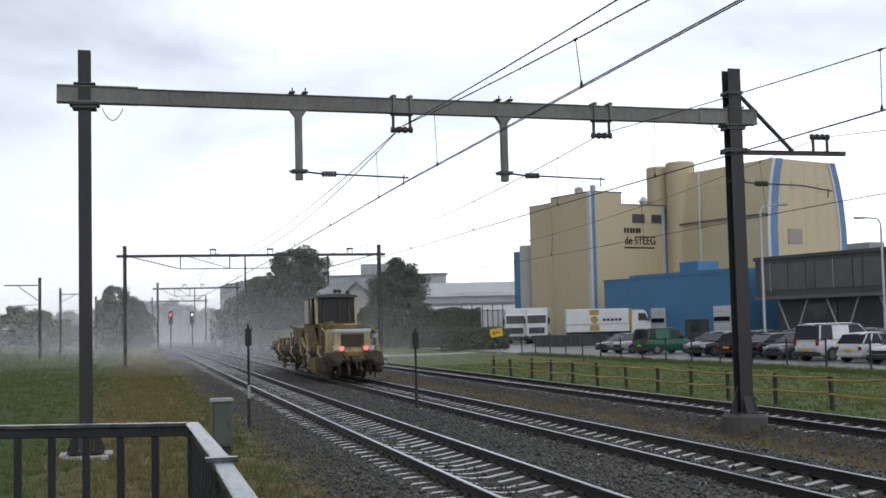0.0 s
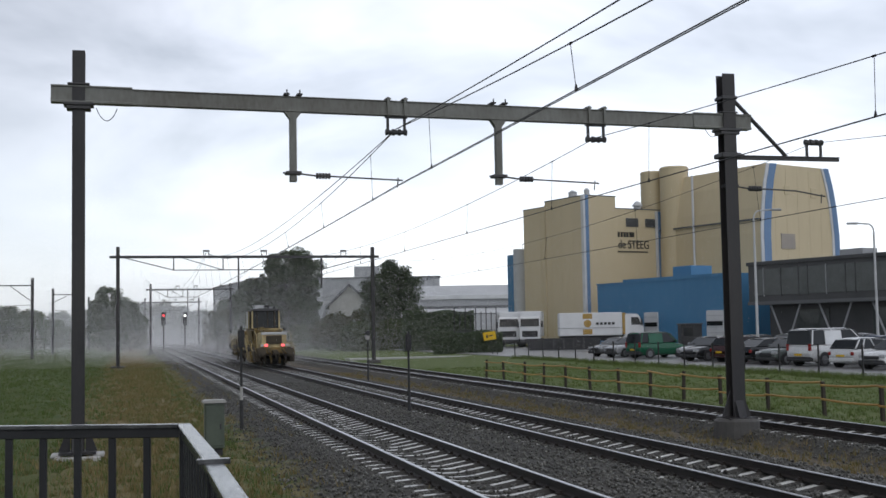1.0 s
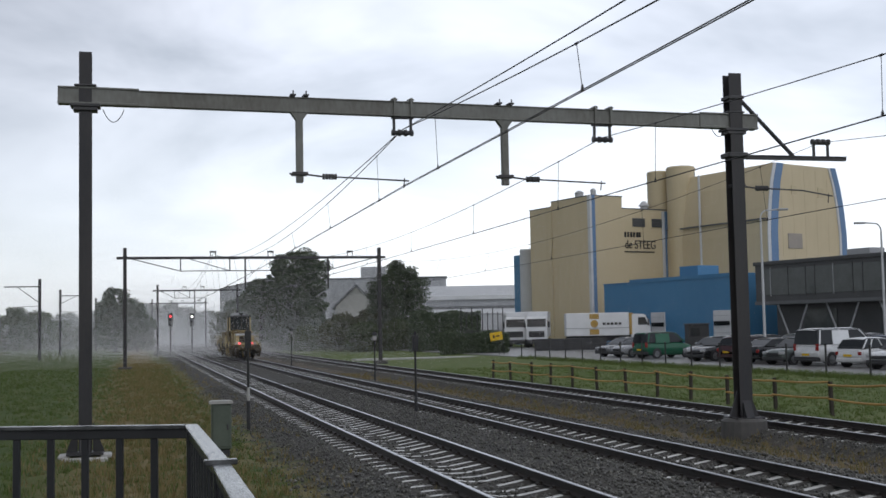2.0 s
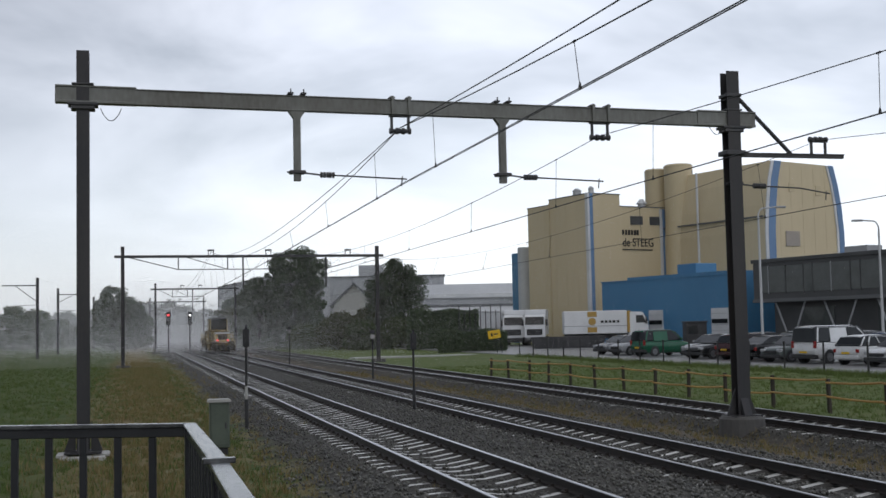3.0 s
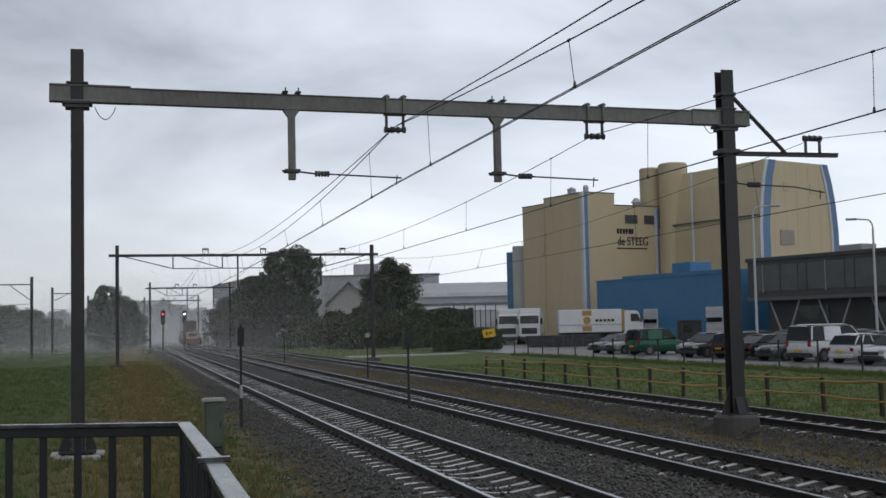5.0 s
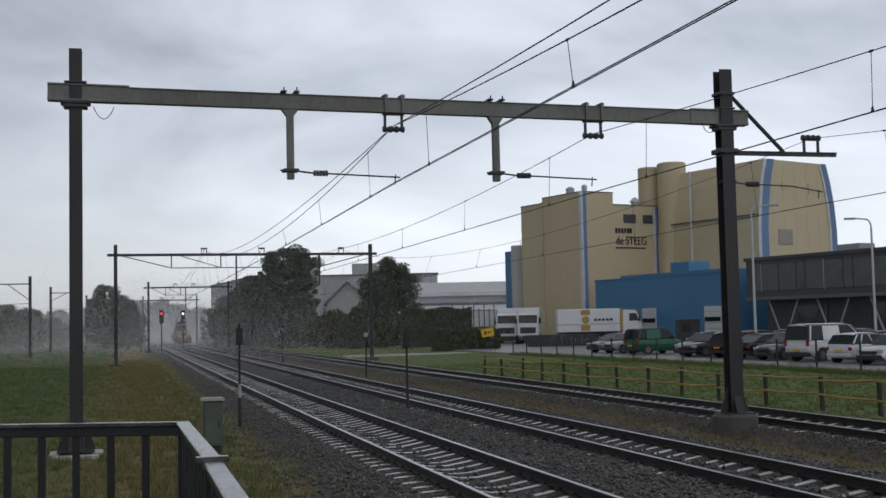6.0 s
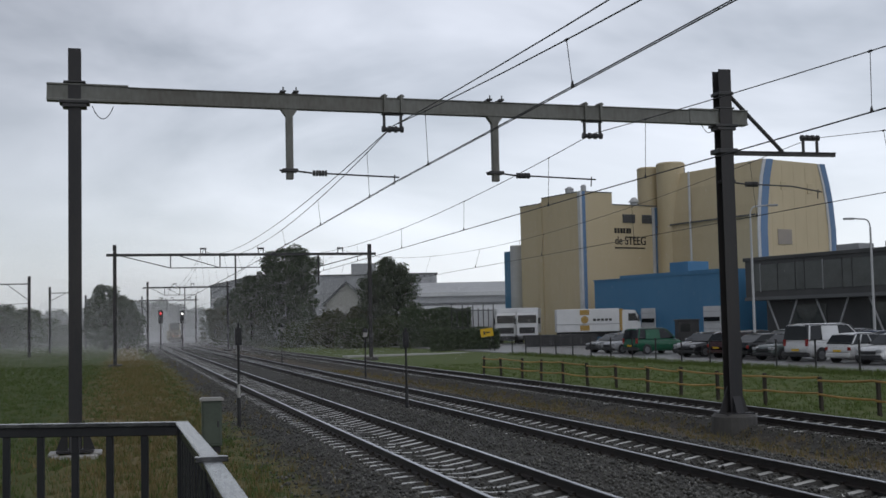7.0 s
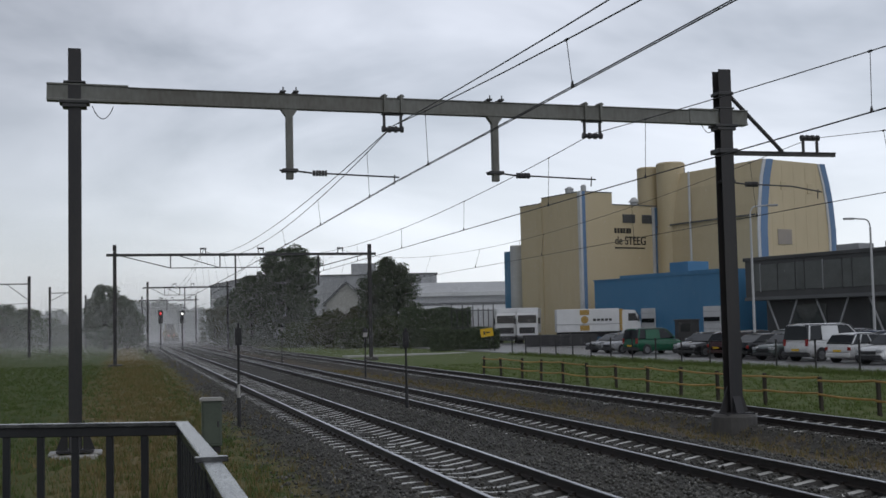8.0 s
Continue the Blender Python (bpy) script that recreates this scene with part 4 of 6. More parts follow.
def make_office():
    t = thing("office_building", pose(58.4, 104.2, YARD, 0, 0, TURN), "dark glass office with upper floor on raking columns", "office building")
    bm = B()
    box(bm, 0, 24, -46, 0, 4.3, 8.0, 0.03)
    part("upper_floor", bm, OFFICE_DARK, t, "dark clad overhanging floor")
    bm = B()
    box(bm, -0.15, 24.1, -46.1, 0.15, 7.9, 8.25, 0.03)
    part("roof", bm, OFFICE_DARK, t)
    bm = B()
    box(bm, -0.1, 24, -46, 0.1, 4.1, 4.42, 0.02)
    part("floor_edge", bm, SHED_DARK, t)
    bm = B()
    box(bm, 2.2, 23, -45.5, -0.5, 0, 4.2)
    part("ground_floor", bm, OFFICE_DARK, t, "dark recessed ground floor")
    y = -1.0
    i = 0
    while y > -44:
        w = 2.2 if i % 3 else 1.1
        bm = B()
        box(bm, -0.05, 0.02, y - w + 0.08, y, 5.0, 7.5, 0.01)
        p = part("window", bm, GLASS_OFFICE, t, "dark reflecting window")
        bm = B()
        box(bm, -0.09, 0.02, y - w, y - w + 0.08, 4.9, 7.6)
        part("mullion", bm, SHED_GREY if i % 4 == 0 else OFFICE_DARK, p)
        y -= w
        i += 1
    for k in range(7):
        y = -2.0 - k * 6.0
        for s in (-1, 1):
            bm = B()
            rod(bm, (0.5, y - 2.2, 0), (0.5, y - 2.2 + s * 1.9, 4.2), 0.09, 8)
            part("column", bm, SHED_GREY, t, "grey raking steel column")
    for x, y, w in ((1.5, -10, 2.6), (2.0, -15, 1.4), (1.5, -24, 4.5)):
        bm = B()
        box(bm, x, x + 2, y - w, y, 8.2, 8.9, 0.05)
        part("roof_unit", bm, SHED_GREY, t, "grey roof unit")
    for k in range(4):
        bm = B()
        box(bm, 2.12, 2.2, -4 - k * 9, -9 - k * 9 + 1, 0.3, 3.6)
        part("window", bm, GLASS_OFFICE, t)


make_office()


def make_sheds():
    t = thing("warehouse", pose(31.0, 232.0, YARD, 0, 0, -13), "long plain grey sheet clad warehouse", "warehouse", "background warehouses")
    bm = B()
    box(bm, 0, 29, 0, 30, 0, 12.4)
    part("wall", bm, SHED_GREY, t)
    bm = B()
    box(bm, -0.2, 29.2, -0.2, 30, 12.4, 12.75)
    part("roof_edge", bm, SHED_DARK, t)
    bm = B()
    box(bm, 12.2, 17, 3, 12, 12.7, 15.0, 0.05)
    part("roof_house", bm, SHED_GREY, t)
    for i in range(14):
        bm = B()
        box(bm, 0.5 + i * 2.1, 0.56 + i * 2.1, -0.06, 0, 0.3, 12.3)
        part("seam", bm, SHED_DARK, t)
    t = thing("warehouse", pose(50.5, 208.0, YARD, 0, 0, -14), "pale roofed warehouse with white eaves", "warehouse", "background warehouses")
    bm = B()
    box(bm, 0, 24, 3, 26, 0, 8.3)
    part("wall", bm, SHED_GREY, t)
    bm = B()
    prism(bm, [(2.6, 8.3), (9, 10.4), (26, 10.4), (26, 8.3)], "x", -0.3, 24.3)
    part("roof", bm, SHED_PALE, t, "pale sheet roof")
    bm = B()
    box(bm, -0.3, 24.3, 2.4, 2.6, 7.7, 8.4)
    part("gutter", bm, WHITE_TRIM, t, "white eaves band")
    bm = B()
    box(bm, -0.2, 24.3, 2.9, 3, 5.8, 6.5)
    part("wall_band", bm, SHED_DARK, t)
    bm = B()
    prism(bm, [(-5, 4.6), (-5, 5.1), (3, 6.0), (3, 4.6)], "x", -4, 24.3)
    part("canopy", bm, WHITE_TRIM, t, "white lean-to roof")
    bm = B()
    box(bm, -3.8, 24, -4.6, 3, 0, 4.6)
    part("lean_to", bm, SHED_GREY, t)
    t = thing("warehouse", pose(23.1, 216.5, YARD, 0, 0, 5.7), "long grey warehouse receding beside the line", "warehouse", "background warehouses")
    bm = B()
    box(bm, 0, 12, 0, 48, 0, 11.9)
    part("wall", bm, SHED_GREY, t)
    bm = B()
    box(bm, -0.25, 12, -0.25, 48, 11.9, 12.2)
    part("roof_edge", bm, SHED_DARK, t)
    for i in range(6):
        bm = B()
        box(bm, -0.06, 0, 4 + i * 7.5, 8 + i * 7.5, 8.2, 9.4)
        part("window", bm, GLASS_OFFICE, t)
    t = thing("house", pose(34.1, 186.0, YARD, 0, 0, -13), "small gabled house with pale wall", "house")
    bm = B()
    prism(bm, [(-3.2, 0), (-3.2, 6.3), (0, 9.3), (3.2, 6.3), (3.2, 0)], "y", 0, 9)
    part("wall", bm, CONCRETE_PALE, t)
    for s in (-1, 1):
        bm = B()
        prism(bm, [(s * 3.8, 5.85), (0, 9.45), (0, 9.8), (s * 3.8, 6.2)], "y", -0.5, 9.4)
        part("roof", bm, SHED_DARK, t, "dark gable roof")


make_sheds()


# ---- plants ----
def make_tree(x, y, h, r, mat, label, seed, leaves=6000, low=0.12, leaf=0.36, name="tree", top=0.5):
    rng = np.random.default_rng(seed)
    t = thing(name, pose(x, y, -0.25), label, "bush" if name == "bush" else "tree", "trees beside the line")
    bm = B()
    rod(bm, (0, 0, -0.1), (0.1, 0, h * 0.62), 0.028 * h, 9, 0.008 * h)
    for i in range(9):
        a, z = i * 2.4, h * (0.18 + 0.05 * i)
        rod(bm, (0.03, 0, z), (r * 0.65 * math.cos(a), r * 0.65 * math.sin(a), z + h * 0.2), 0.009 * h, 6, 0.003 * h)
    part("trunk", bm, BARK, t)
    # clumps spread through an uneven outline, then leaves about each clump
    k = 170
    zc = rng.random(k) ** 0.85
    ang = rng.uniform(0, 6.2832, k)
    width = np.interp(zc, [0, 0.3, 0.7, 0.88, 1], [0.9, 1.0, 0.9, 0.4 + 0.4 * top, 0.08 + 0.4 * top])
    lobes = 1 + 0.13 * np.sin(3 * ang + seed) + 0.1 * np.sin(9 * zc + 2 * ang + seed) + rng.normal(0, 0.07, k)
    rad = r * 0.86 * width * lobes * rng.random(k) ** 0.45
    c = np.stack([np.cos(ang) * rad, np.sin(ang) * rad, h * (low + 0.03 + (0.92 - low) * zc)], -1)
    cs = r * rng.uniform(0.06, 0.27, k)
    w = rng.integers(0, k, leaves)
    d = rng.normal(size=(leaves, 3))
    d /= np.linalg.norm(d, axis=1)[:, None]
    p = c[w] + d * (cs[w] * rng.random(leaves) ** 0.35)[:, None] * np.array((1, 1, 0.8))
    a, b = rng.normal(size=(leaves, 3)), rng.normal(size=(leaves, 3))
    a /= np.linalg.norm(a, axis=1)[:, None]
    b = np.cross(a, b)
    b /= np.linalg.norm(b, axis=1)[:, None]
    s = leaf * rng.uniform(0.5, 1.2, leaves)[:, None]
    v = np.stack([p - a * s, p + b * s * 0.55, p + a * s, p - b * s * 0.55], 1).reshape(-1, 3)
    me = soup("crown", v, np.arange(len(v)).reshape(-1, 4), [mat])
    # leaves of a clump catch the light together
    nn = 0.8 * d + 0.5 * p / np.maximum(1e-3, np.linalg.norm(p - (0, 0, h * 0.4), axis=1))[:, None] + rng.normal(0, 0.08, (leaves, 3)) + (0, 0, 0.15)
    nn /= np.linalg.norm(nn, axis=1)[:, None]
    me.normals_split_custom_set_from_vertices(np.repeat(nn, 4, axis=0).tolist())
    o = new("crown", me)
    o.parent = t


make_tree(22.6, 170, 14.4, 5.2, LEAF_DARK, "large dark deciduous tree behind the tracks", 1, 80000, 0.0, 0.17, top=1.0)
make_tree(17.6, 172, 10.4, 4.0, LEAF_DARK, "dark leafy tree standing beside the line", 2, 24000, 0.0, 0.18)
make_tree(32.0, 146, 11.4, 4.5, LEAF_DARK, "dark green tree before the warehouse", 3, 42000, 0.12, 0.15, top=0.0)
for i, (x, y, h, r, mt) in enumerate([(25.5, 150, 4.6, 3.4, LEAF_OLIVE), (28.5, 147, 5.0, 3.0, LEAF_OLIVE), (30.5, 139, 3.6, 2.6, LEAF_MID), (27.0, 141, 3.4, 2.6, LEAF_MID),
                                      (14.8, 190, 6.5, 3.6, LEAF_OLIVE), (17.0, 198, 8.2, 4.0, LEAF_DARK), (22.5, 160, 3.2, 2.8, LEAF_MID), (19.4, 182, 5.0, 3.0, LEAF_OLIVE), (33.5, 136, 4.0, 2.4, LEAF_MID)]):
    make_tree(x, y, h, r, mt, "rounded green bush beside the warehouse", 20 + i, 14000, 0.0, 0.15, "bush", 0.6)
for i, (x, y, h, r) in enumerate([(-2.6, 187, 10.0, 3.6), (0.6, 190, 7.6, 3.0), (-1.0, 200, 8.5, 4.0)]):
    make_tree(x, y, h, r, LEAF_DARK, "dark tree beyond the meadow", 40 + i, 16000, 0.0, 0.2)
for i, (x, y, h, r) in enumerate([(-26, 228, 7.0, 4.2), (-21, 232, 8.0, 4.0), (-16.5, 226, 7.4, 3.6), (-13.5, 240, 5.4, 3.2), (-9.5, 250, 4.6, 3.4), (-30, 222, 7.8, 4.4), (-5.5, 252, 5.0, 3.4)]):
    make_tree(x, y, h, r, LEAF_MID, "hedgerow tree at the meadow's edge", 60 + i, 9000, 0.0, 0.24)
for i, (x, y, h, r) in enumerate([(4.5, 330, 11, 5), (10, 345, 11.5, 5.5), (14.5, 335, 10, 4.5), (-2, 350, 11, 5.5), (-9, 340, 9.5, 5), (20, 340, 9, 5), (-18, 350, 9, 6), (-28, 345, 9, 6), (-40, 330, 9, 6), (27, 320, 9, 5)]):
    make_tree(x, y, h, r, LEAF_DARK, "far dark deciduous tree beyond the tracks", 80 + i, 3500, 0.0, 0.5)


def make_hedge(x, y, turn, length, height, leaves, seed, label):
    """A screen overgrown with green."""
    rng = np.random.default_rng(seed)
    t = thing("hedge_screen", pose(x, y, -0.3, 0, 0, turn), label, "hedge", "overgrown screens")
    bm = B()
    box(bm, 0, length, 0.35, 0.45, 0, height - 0.2)
    part("screen", bm, LEAF_DARK, t)
    n = leaves
    u = rng.uniform(-0.1, length + 0.1, n)
    p = np.stack([u, rng.normal(0.38, 0.2, n) - 0.12 * np.sin(u * 2.1), (height + 0.12 * np.sin(u * 1.7)) * rng.random(n) ** 0.85], -1)
    a = rng.normal(size=(n, 3)) * 0.075
    b = rng.normal(size=(n, 3)) * 0.055
    v = np.stack([p - a, p + b, p + a, p - b], 1).reshape(-1, 3)
    o = new("foliage", soup("foliage", v, np.arange(len(v)).reshape(-1, 4), [LEAF_DARK]))
    o.parent = t


make_hedge(29.2, 126.9, -14, 7.6, 4.45, 26000, 9, "tall dark green overgrown screen beside the yard")
make_hedge(28.4, 110.2, -8, 6.4, 2.2, 16000, 10, "low dark green ivy screen before the gate")


# ---- fences ----
def make_wooden_fence():
    t = thing("wooden_fence", pose(0, 0, 0), "low fence of dark posts and ochre rails", "fence")
    # the fence nears the side track; its posts are placed to fit the camera's view
    spots = [(18.6 - 0.031 * (y - 27), y) for y in [21.5, 24.1, 26.7, 29.18, 32.02, 34.73, 37.29, 39.76, 42.42, 45.03, 47.63, 50.16, 52.59, 55.47, 58.04]]
    rng = random.Random(5)
    post = B()
    box(post, -0.05, 0.05, -0.05, 0.05, -0.3, 0.95, 0.012)
    me = bpy.data.meshes.new("post")
    post.to_mesh(me)
    post.free()
    me.materials.append(WOOD_POST)
    for x, y in spots:
        o = new("post", me)
        o.parent = t
        o.matrix_local = pose(x + rng.uniform(-0.03, 0.03), y, -0.3 + rng.uniform(-0.03, 0.03), rng.uniform(-2, 2), rng.uniform(-2, 2), rng.uniform(-4, 4))
    for (xa, a), (xb, b) in zip(spots, spots[1:]):
        for z in (0.56, 0.13):
            d = [rng.uniform(-0.05, 0.05) for _ in range(2)]
            # each rail hangs through a little between its posts
            pts = [(xa + (xb - xa) * u - 0.075, a + (b - a) * u, z + d[0] + (d[1] - d[0]) * u - 0.12 * u * (1 - u)) for u in (0, 0.25, 0.5, 0.75, 1)]
            bm = B()
            tube(bm, pts, 0.03, 7)
            part("fence_rail", bm, YELLOW_RAIL, t)


make_wooden_fence()


def make_mesh_fence():
    t = thing("wire_fence", pose(0, 0, 0), "dark wire mesh fence round the car park", "fence")
    ys = [37.3 + 3.31 * i for i in range(17)]
    for y in ys:
        bm = B()
        rod(bm, (29.8, y, -0.5), (29.8, y, 1.22), 0.045, 8)
        rod(bm, (29.8, y, 1.22), (29.8, y, 1.26), 0.06, 8)
        part("post", bm, POST_BLACK, t)
    bm = B()
    for z in (0.0, 0.55, 1.15):
        tube(bm, [(29.8, ys[0], z), (29.8, ys[-1], z)], 0.006, 4)
    part("wire", bm, STEEL_DARK, t)
    v, f = [], []
    pitch = 0.12
    n = int((ys[-1] - ys[0]) / pitch)
    w = 0.0022
    for i in range(n):
        y = ys[0] + i * pitch
        k = len(v)
        v += [(29.8, y - w, 0.0), (29.8, y + w, 0.0), (29.8, y + w, 1.15), (29.8, y - w, 1.15)]
        f.append((k, k + 1, k + 2, k + 3))
    o = new("mesh_wires", soup("mesh_wires", np.array(v), np.array(f), [STEEL_DARK]))
    o.parent = t
    tagged(o, kind="stuff")
    t = thing("gate_fence", pose(30.6, 101.8, 0), "tall dark steel yard fence beside the gate", "fence")
    for i in range(9):
        x, y = 0.2 + i * 0.72, 10 + i * 0.6
        bm = B()
        rod(bm, (x, y, -0.4), (x, y, 4.3 if i % 2 == 0 else 3.9), 0.05, 6)
        part("post", bm, STEEL_DARK, t)
    for z in (0.3, 1.9, 3.7):
        bm = B()
        rod(bm, (0.2, 10, z), (0.2 + 8 * 0.72, 10 + 8 * 0.6, z), 0.035, 6)
        part("fence_rail", bm, STEEL_DARK, t)
    bm = B()
    box(bm, -0.012, 0.012, -0.01, 0.01, -0.2, 2.1)
    bar = bpy.data.meshes.new("bar")
    bm.to_mesh(bar)
    bm.free()
    bar.materials.append(STEEL_DARK)
    for i in range(60):
        o = new("bar", bar)
        o.parent = t
        o.matrix_local = pose(0.2 + i * 0.098, 10 + i * 0.0814, 0)
    s = thing("yellow_sign", pose(30.9, 100.6, 1.55, 0, -8, -14), "yellow notice board with dark marks", "sign")
    bm = B()
    box(bm, -0.55, 0.55, -0.02, 0.02, -0.36, 0.36, 0.01)
    part("board", bm, YELLOW_SIGN, s)
    for x0, x1, z0, z1 in ((-0.3, -0.14, -0.14, 0.14), (-0.05, 0.3, -0.05, 0.06)):
        bm = B()
        box(bm, x0, x1, -0.03, -0.02, z0, z1)
        part("lettering", bm, BLACK, s, "dark bar of lettering")
    bm = B()
    rod(bm, (0, 0.06, -0.3), (0.05, 0.06, -2.0), 0.03, 6)
    rod(bm, (0.4, 0.06, 0), (0.45, 0.06, -2.0), 0.03, 6)
    part("post", bm, STEEL_DARK, s)


make_mesh_fence()


def make_haze_flakes():
    """Haze built as tiny opaque white flakes over the far line, thicker near the ground and with distance."""
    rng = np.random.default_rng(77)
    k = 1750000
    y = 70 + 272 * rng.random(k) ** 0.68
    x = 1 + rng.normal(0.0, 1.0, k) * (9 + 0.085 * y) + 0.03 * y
    wide = rng.random(k) < 0.22           # a thin share is spread wider to haze the factory side
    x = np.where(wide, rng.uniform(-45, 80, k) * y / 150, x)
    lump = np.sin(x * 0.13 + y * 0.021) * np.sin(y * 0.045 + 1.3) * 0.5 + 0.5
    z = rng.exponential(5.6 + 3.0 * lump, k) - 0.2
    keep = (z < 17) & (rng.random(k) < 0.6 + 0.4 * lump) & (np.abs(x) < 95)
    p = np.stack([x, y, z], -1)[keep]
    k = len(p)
    # flakes face the camera and grow with distance to suit its view
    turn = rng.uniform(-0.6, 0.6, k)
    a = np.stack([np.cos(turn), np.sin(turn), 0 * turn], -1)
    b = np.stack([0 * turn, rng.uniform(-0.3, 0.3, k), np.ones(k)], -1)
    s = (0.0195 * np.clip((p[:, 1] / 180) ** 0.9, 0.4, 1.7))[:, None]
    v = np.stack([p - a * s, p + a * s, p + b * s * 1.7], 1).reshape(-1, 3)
    tagged(new("rain_spray", soup("rain_spray", v, np.arange(len(v)).reshape(-1, 3), [HAZE_WHITE])), "opaque white flakes standing in for haze over the line", "mist", kind="stuff")


make_haze_flakes()


# ---- vehicles ----
def wheel(parent, x, y, r, w=0.2):
    bm = B()
    rod(bm, (x, y - w / 2, r), (x, y + w / 2, r), r, 20)
    o = part("wheel", bm, TYRE, parent)
    bm = B()
    s = 1 if y > 0 else -1
    rod(bm, (x, y + s * w * 0.36, r), (x, y + s * (w / 2 + 0.012), r), r * 0.66, 16)
    part("rim", bm, RIM, o)


def car_paint(name, c):
    return material(name, c, tuple(v * 0.85 for v in c), 0.22, 0.15, 1.5, 12, 0.02, 0.06)


PAINTS = {k: car_paint(k + " car paint", c) for k, c in {
    "white": (0.68, 0.69, 0.70), "black": (0.016, 0.017, 0.019), "silver": (0.33, 0.34, 0.36), "green": (0.012, 0.10, 0.052),
    "grey": (0.12, 0.125, 0.13), "dark_red": (0.05, 0.014, 0.016), "grey_green": (0.10, 0.12, 0.115), "blue": (0.03, 0.05, 0.1)}.items()}

SHAPES = {  # body outline, cabin outline (length, height), width, wheel radius, axles
    "hatch": ([(-2.0, 0.3), (-2.03, 0.62), (-1.98, 0.95), (-1.1, 0.98), (0.75, 0.96), (1.75, 0.82), (2.02, 0.62), (2.05, 0.3), (1.6, 0.2), (-1.6, 0.2)],
              [(-1.95, 0.95), (-1.62, 1.40), (-1.2, 1.48), (0.0, 1.48), (0.35, 1.42), (1.1, 0.95)], 1.76, 0.31, (-1.25, 1.3)),
    "sedan": ([(-2.3, 0.32), (-2.33, 0.65), (-2.28, 0.98), (-1.6, 1.0), (0.8, 0.95), (1.95, 0.8), (2.28, 0.6), (2.3, 0.3), (1.8, 0.2), (-1.8, 0.2)],
              [(-1.85, 0.98), (-1.1, 1.38), (-0.7, 1.43), (0.1, 1.43), (0.4, 1.38), (1.2, 0.94)], 1.82, 0.32, (-1.38, 1.42)),
    "estate": ([(-2.3, 0.32), (-2.33, 0.65), (-2.28, 1.0), (-1.6, 1.02), (0.8, 0.98), (1.95, 0.82), (2.28, 0.62), (2.3, 0.3), (1.8, 0.2), (-1.8, 0.2)],
               [(-2.25, 1.0), (-1.95, 1.45), (-1.5, 1.54), (0.0, 1.54), (0.4, 1.46), (1.2, 0.97)], 1.82, 0.33, (-1.38, 1.42)),
    "van": ([(-2.4, 0.35), (-2.43, 0.7), (-2.42, 1.15), (1.25, 1.15), (1.75, 1.02), (2.35, 0.88), (2.45, 0.6), (2.45, 0.3), (2.0, 0.22), (-2.0, 0.22)],
            [(-2.42, 1.14), (-2.34, 1.88), (-2.15, 1.97), (0.6, 1.97), (1.0, 1.88), (1.72, 1.14)], 1.9, 0.34, (-1.5, 1.6)),
    "small_van": ([(-2.1, 0.33), (-2.13, 0.7), (-2.12, 1.1), (1.0, 1.1), (1.5, 1.0), (2.05, 0.85), (2.12, 0.6), (2.12, 0.3), (1.7, 0.2), (-1.7, 0.2)],
                  [(-2.12, 1.09), (-2.02, 1.7), (-1.8, 1.82), (0.3, 1.82), (0.7, 1.72), (1.35, 1.09)], 1.8, 0.32, (-1.3, 1.35)),
}


def loft(bm, line, h, z_off):
    """A rounded car body: sections across the length, from sill to shoulder and over the bonnet, drawn in at nose and tail."""
    n = len(line)
    lo_x, hi_x = min(p[0] for p in line), max(p[0] for p in line)
    zs_top, zs_low = [], []
    xs = np.concatenate([[lo_x, lo_x + 0.04, lo_x + 0.12], np.linspace(lo_x + 0.3, hi_x - 0.5, 12), [hi_x - 0.3, hi_x - 0.14, hi_x - 0.04, hi_x]])
    for x in xs:
        cut = []
        for i in range(n):
            (ax, az), (bx, bz) = line[i], line[(i + 1) % n]
            if min(ax, bx) <= x <= max(ax, bx) and ax != bx:
                cut.append(az + (bz - az) * (x - ax) / (bx - ax))
        zs_top.append(max(cut))
        zs_low.append(min(cut))
    rings = []
    for x, zt, zb in zip(xs, zs_top, zs_low):
        e = min(x - lo_x, hi_x - x)
        wide = h * (0.84 + 0.16 * min(1, e / 0.55) ** 0.5)
        d = zt - zb
        half = [(0.80, 0.0), (0.96, 0.06), (1.0, 0.3), (1.0, 0.58), (0.975, 0.78), (0.93, 0.93), (0.80, 1.0), (0.4, 1.015), (0.0, 1.02)]
        ring = [(wide * a, zb + d * b) for a, b in half] + [(-wide * a, zb + d * b) for a, b in half[-2::-1]]
        rings.append([bm.verts.new((x, y, z + z_off)) for y, z in ring])
    m = len(rings[0])
    for p, q in zip(rings, rings[1:]):
        for i in range(m):
            bm.faces.new((p[i], q[i], q[(i + 1) % m], p[(i + 1) % m])).smooth = True
    bm.faces.new(rings[0])
    bm.faces.new(rings[-1][::-1])
    bmesh.ops.recalc_face_normals(bm, faces=bm.faces[:])


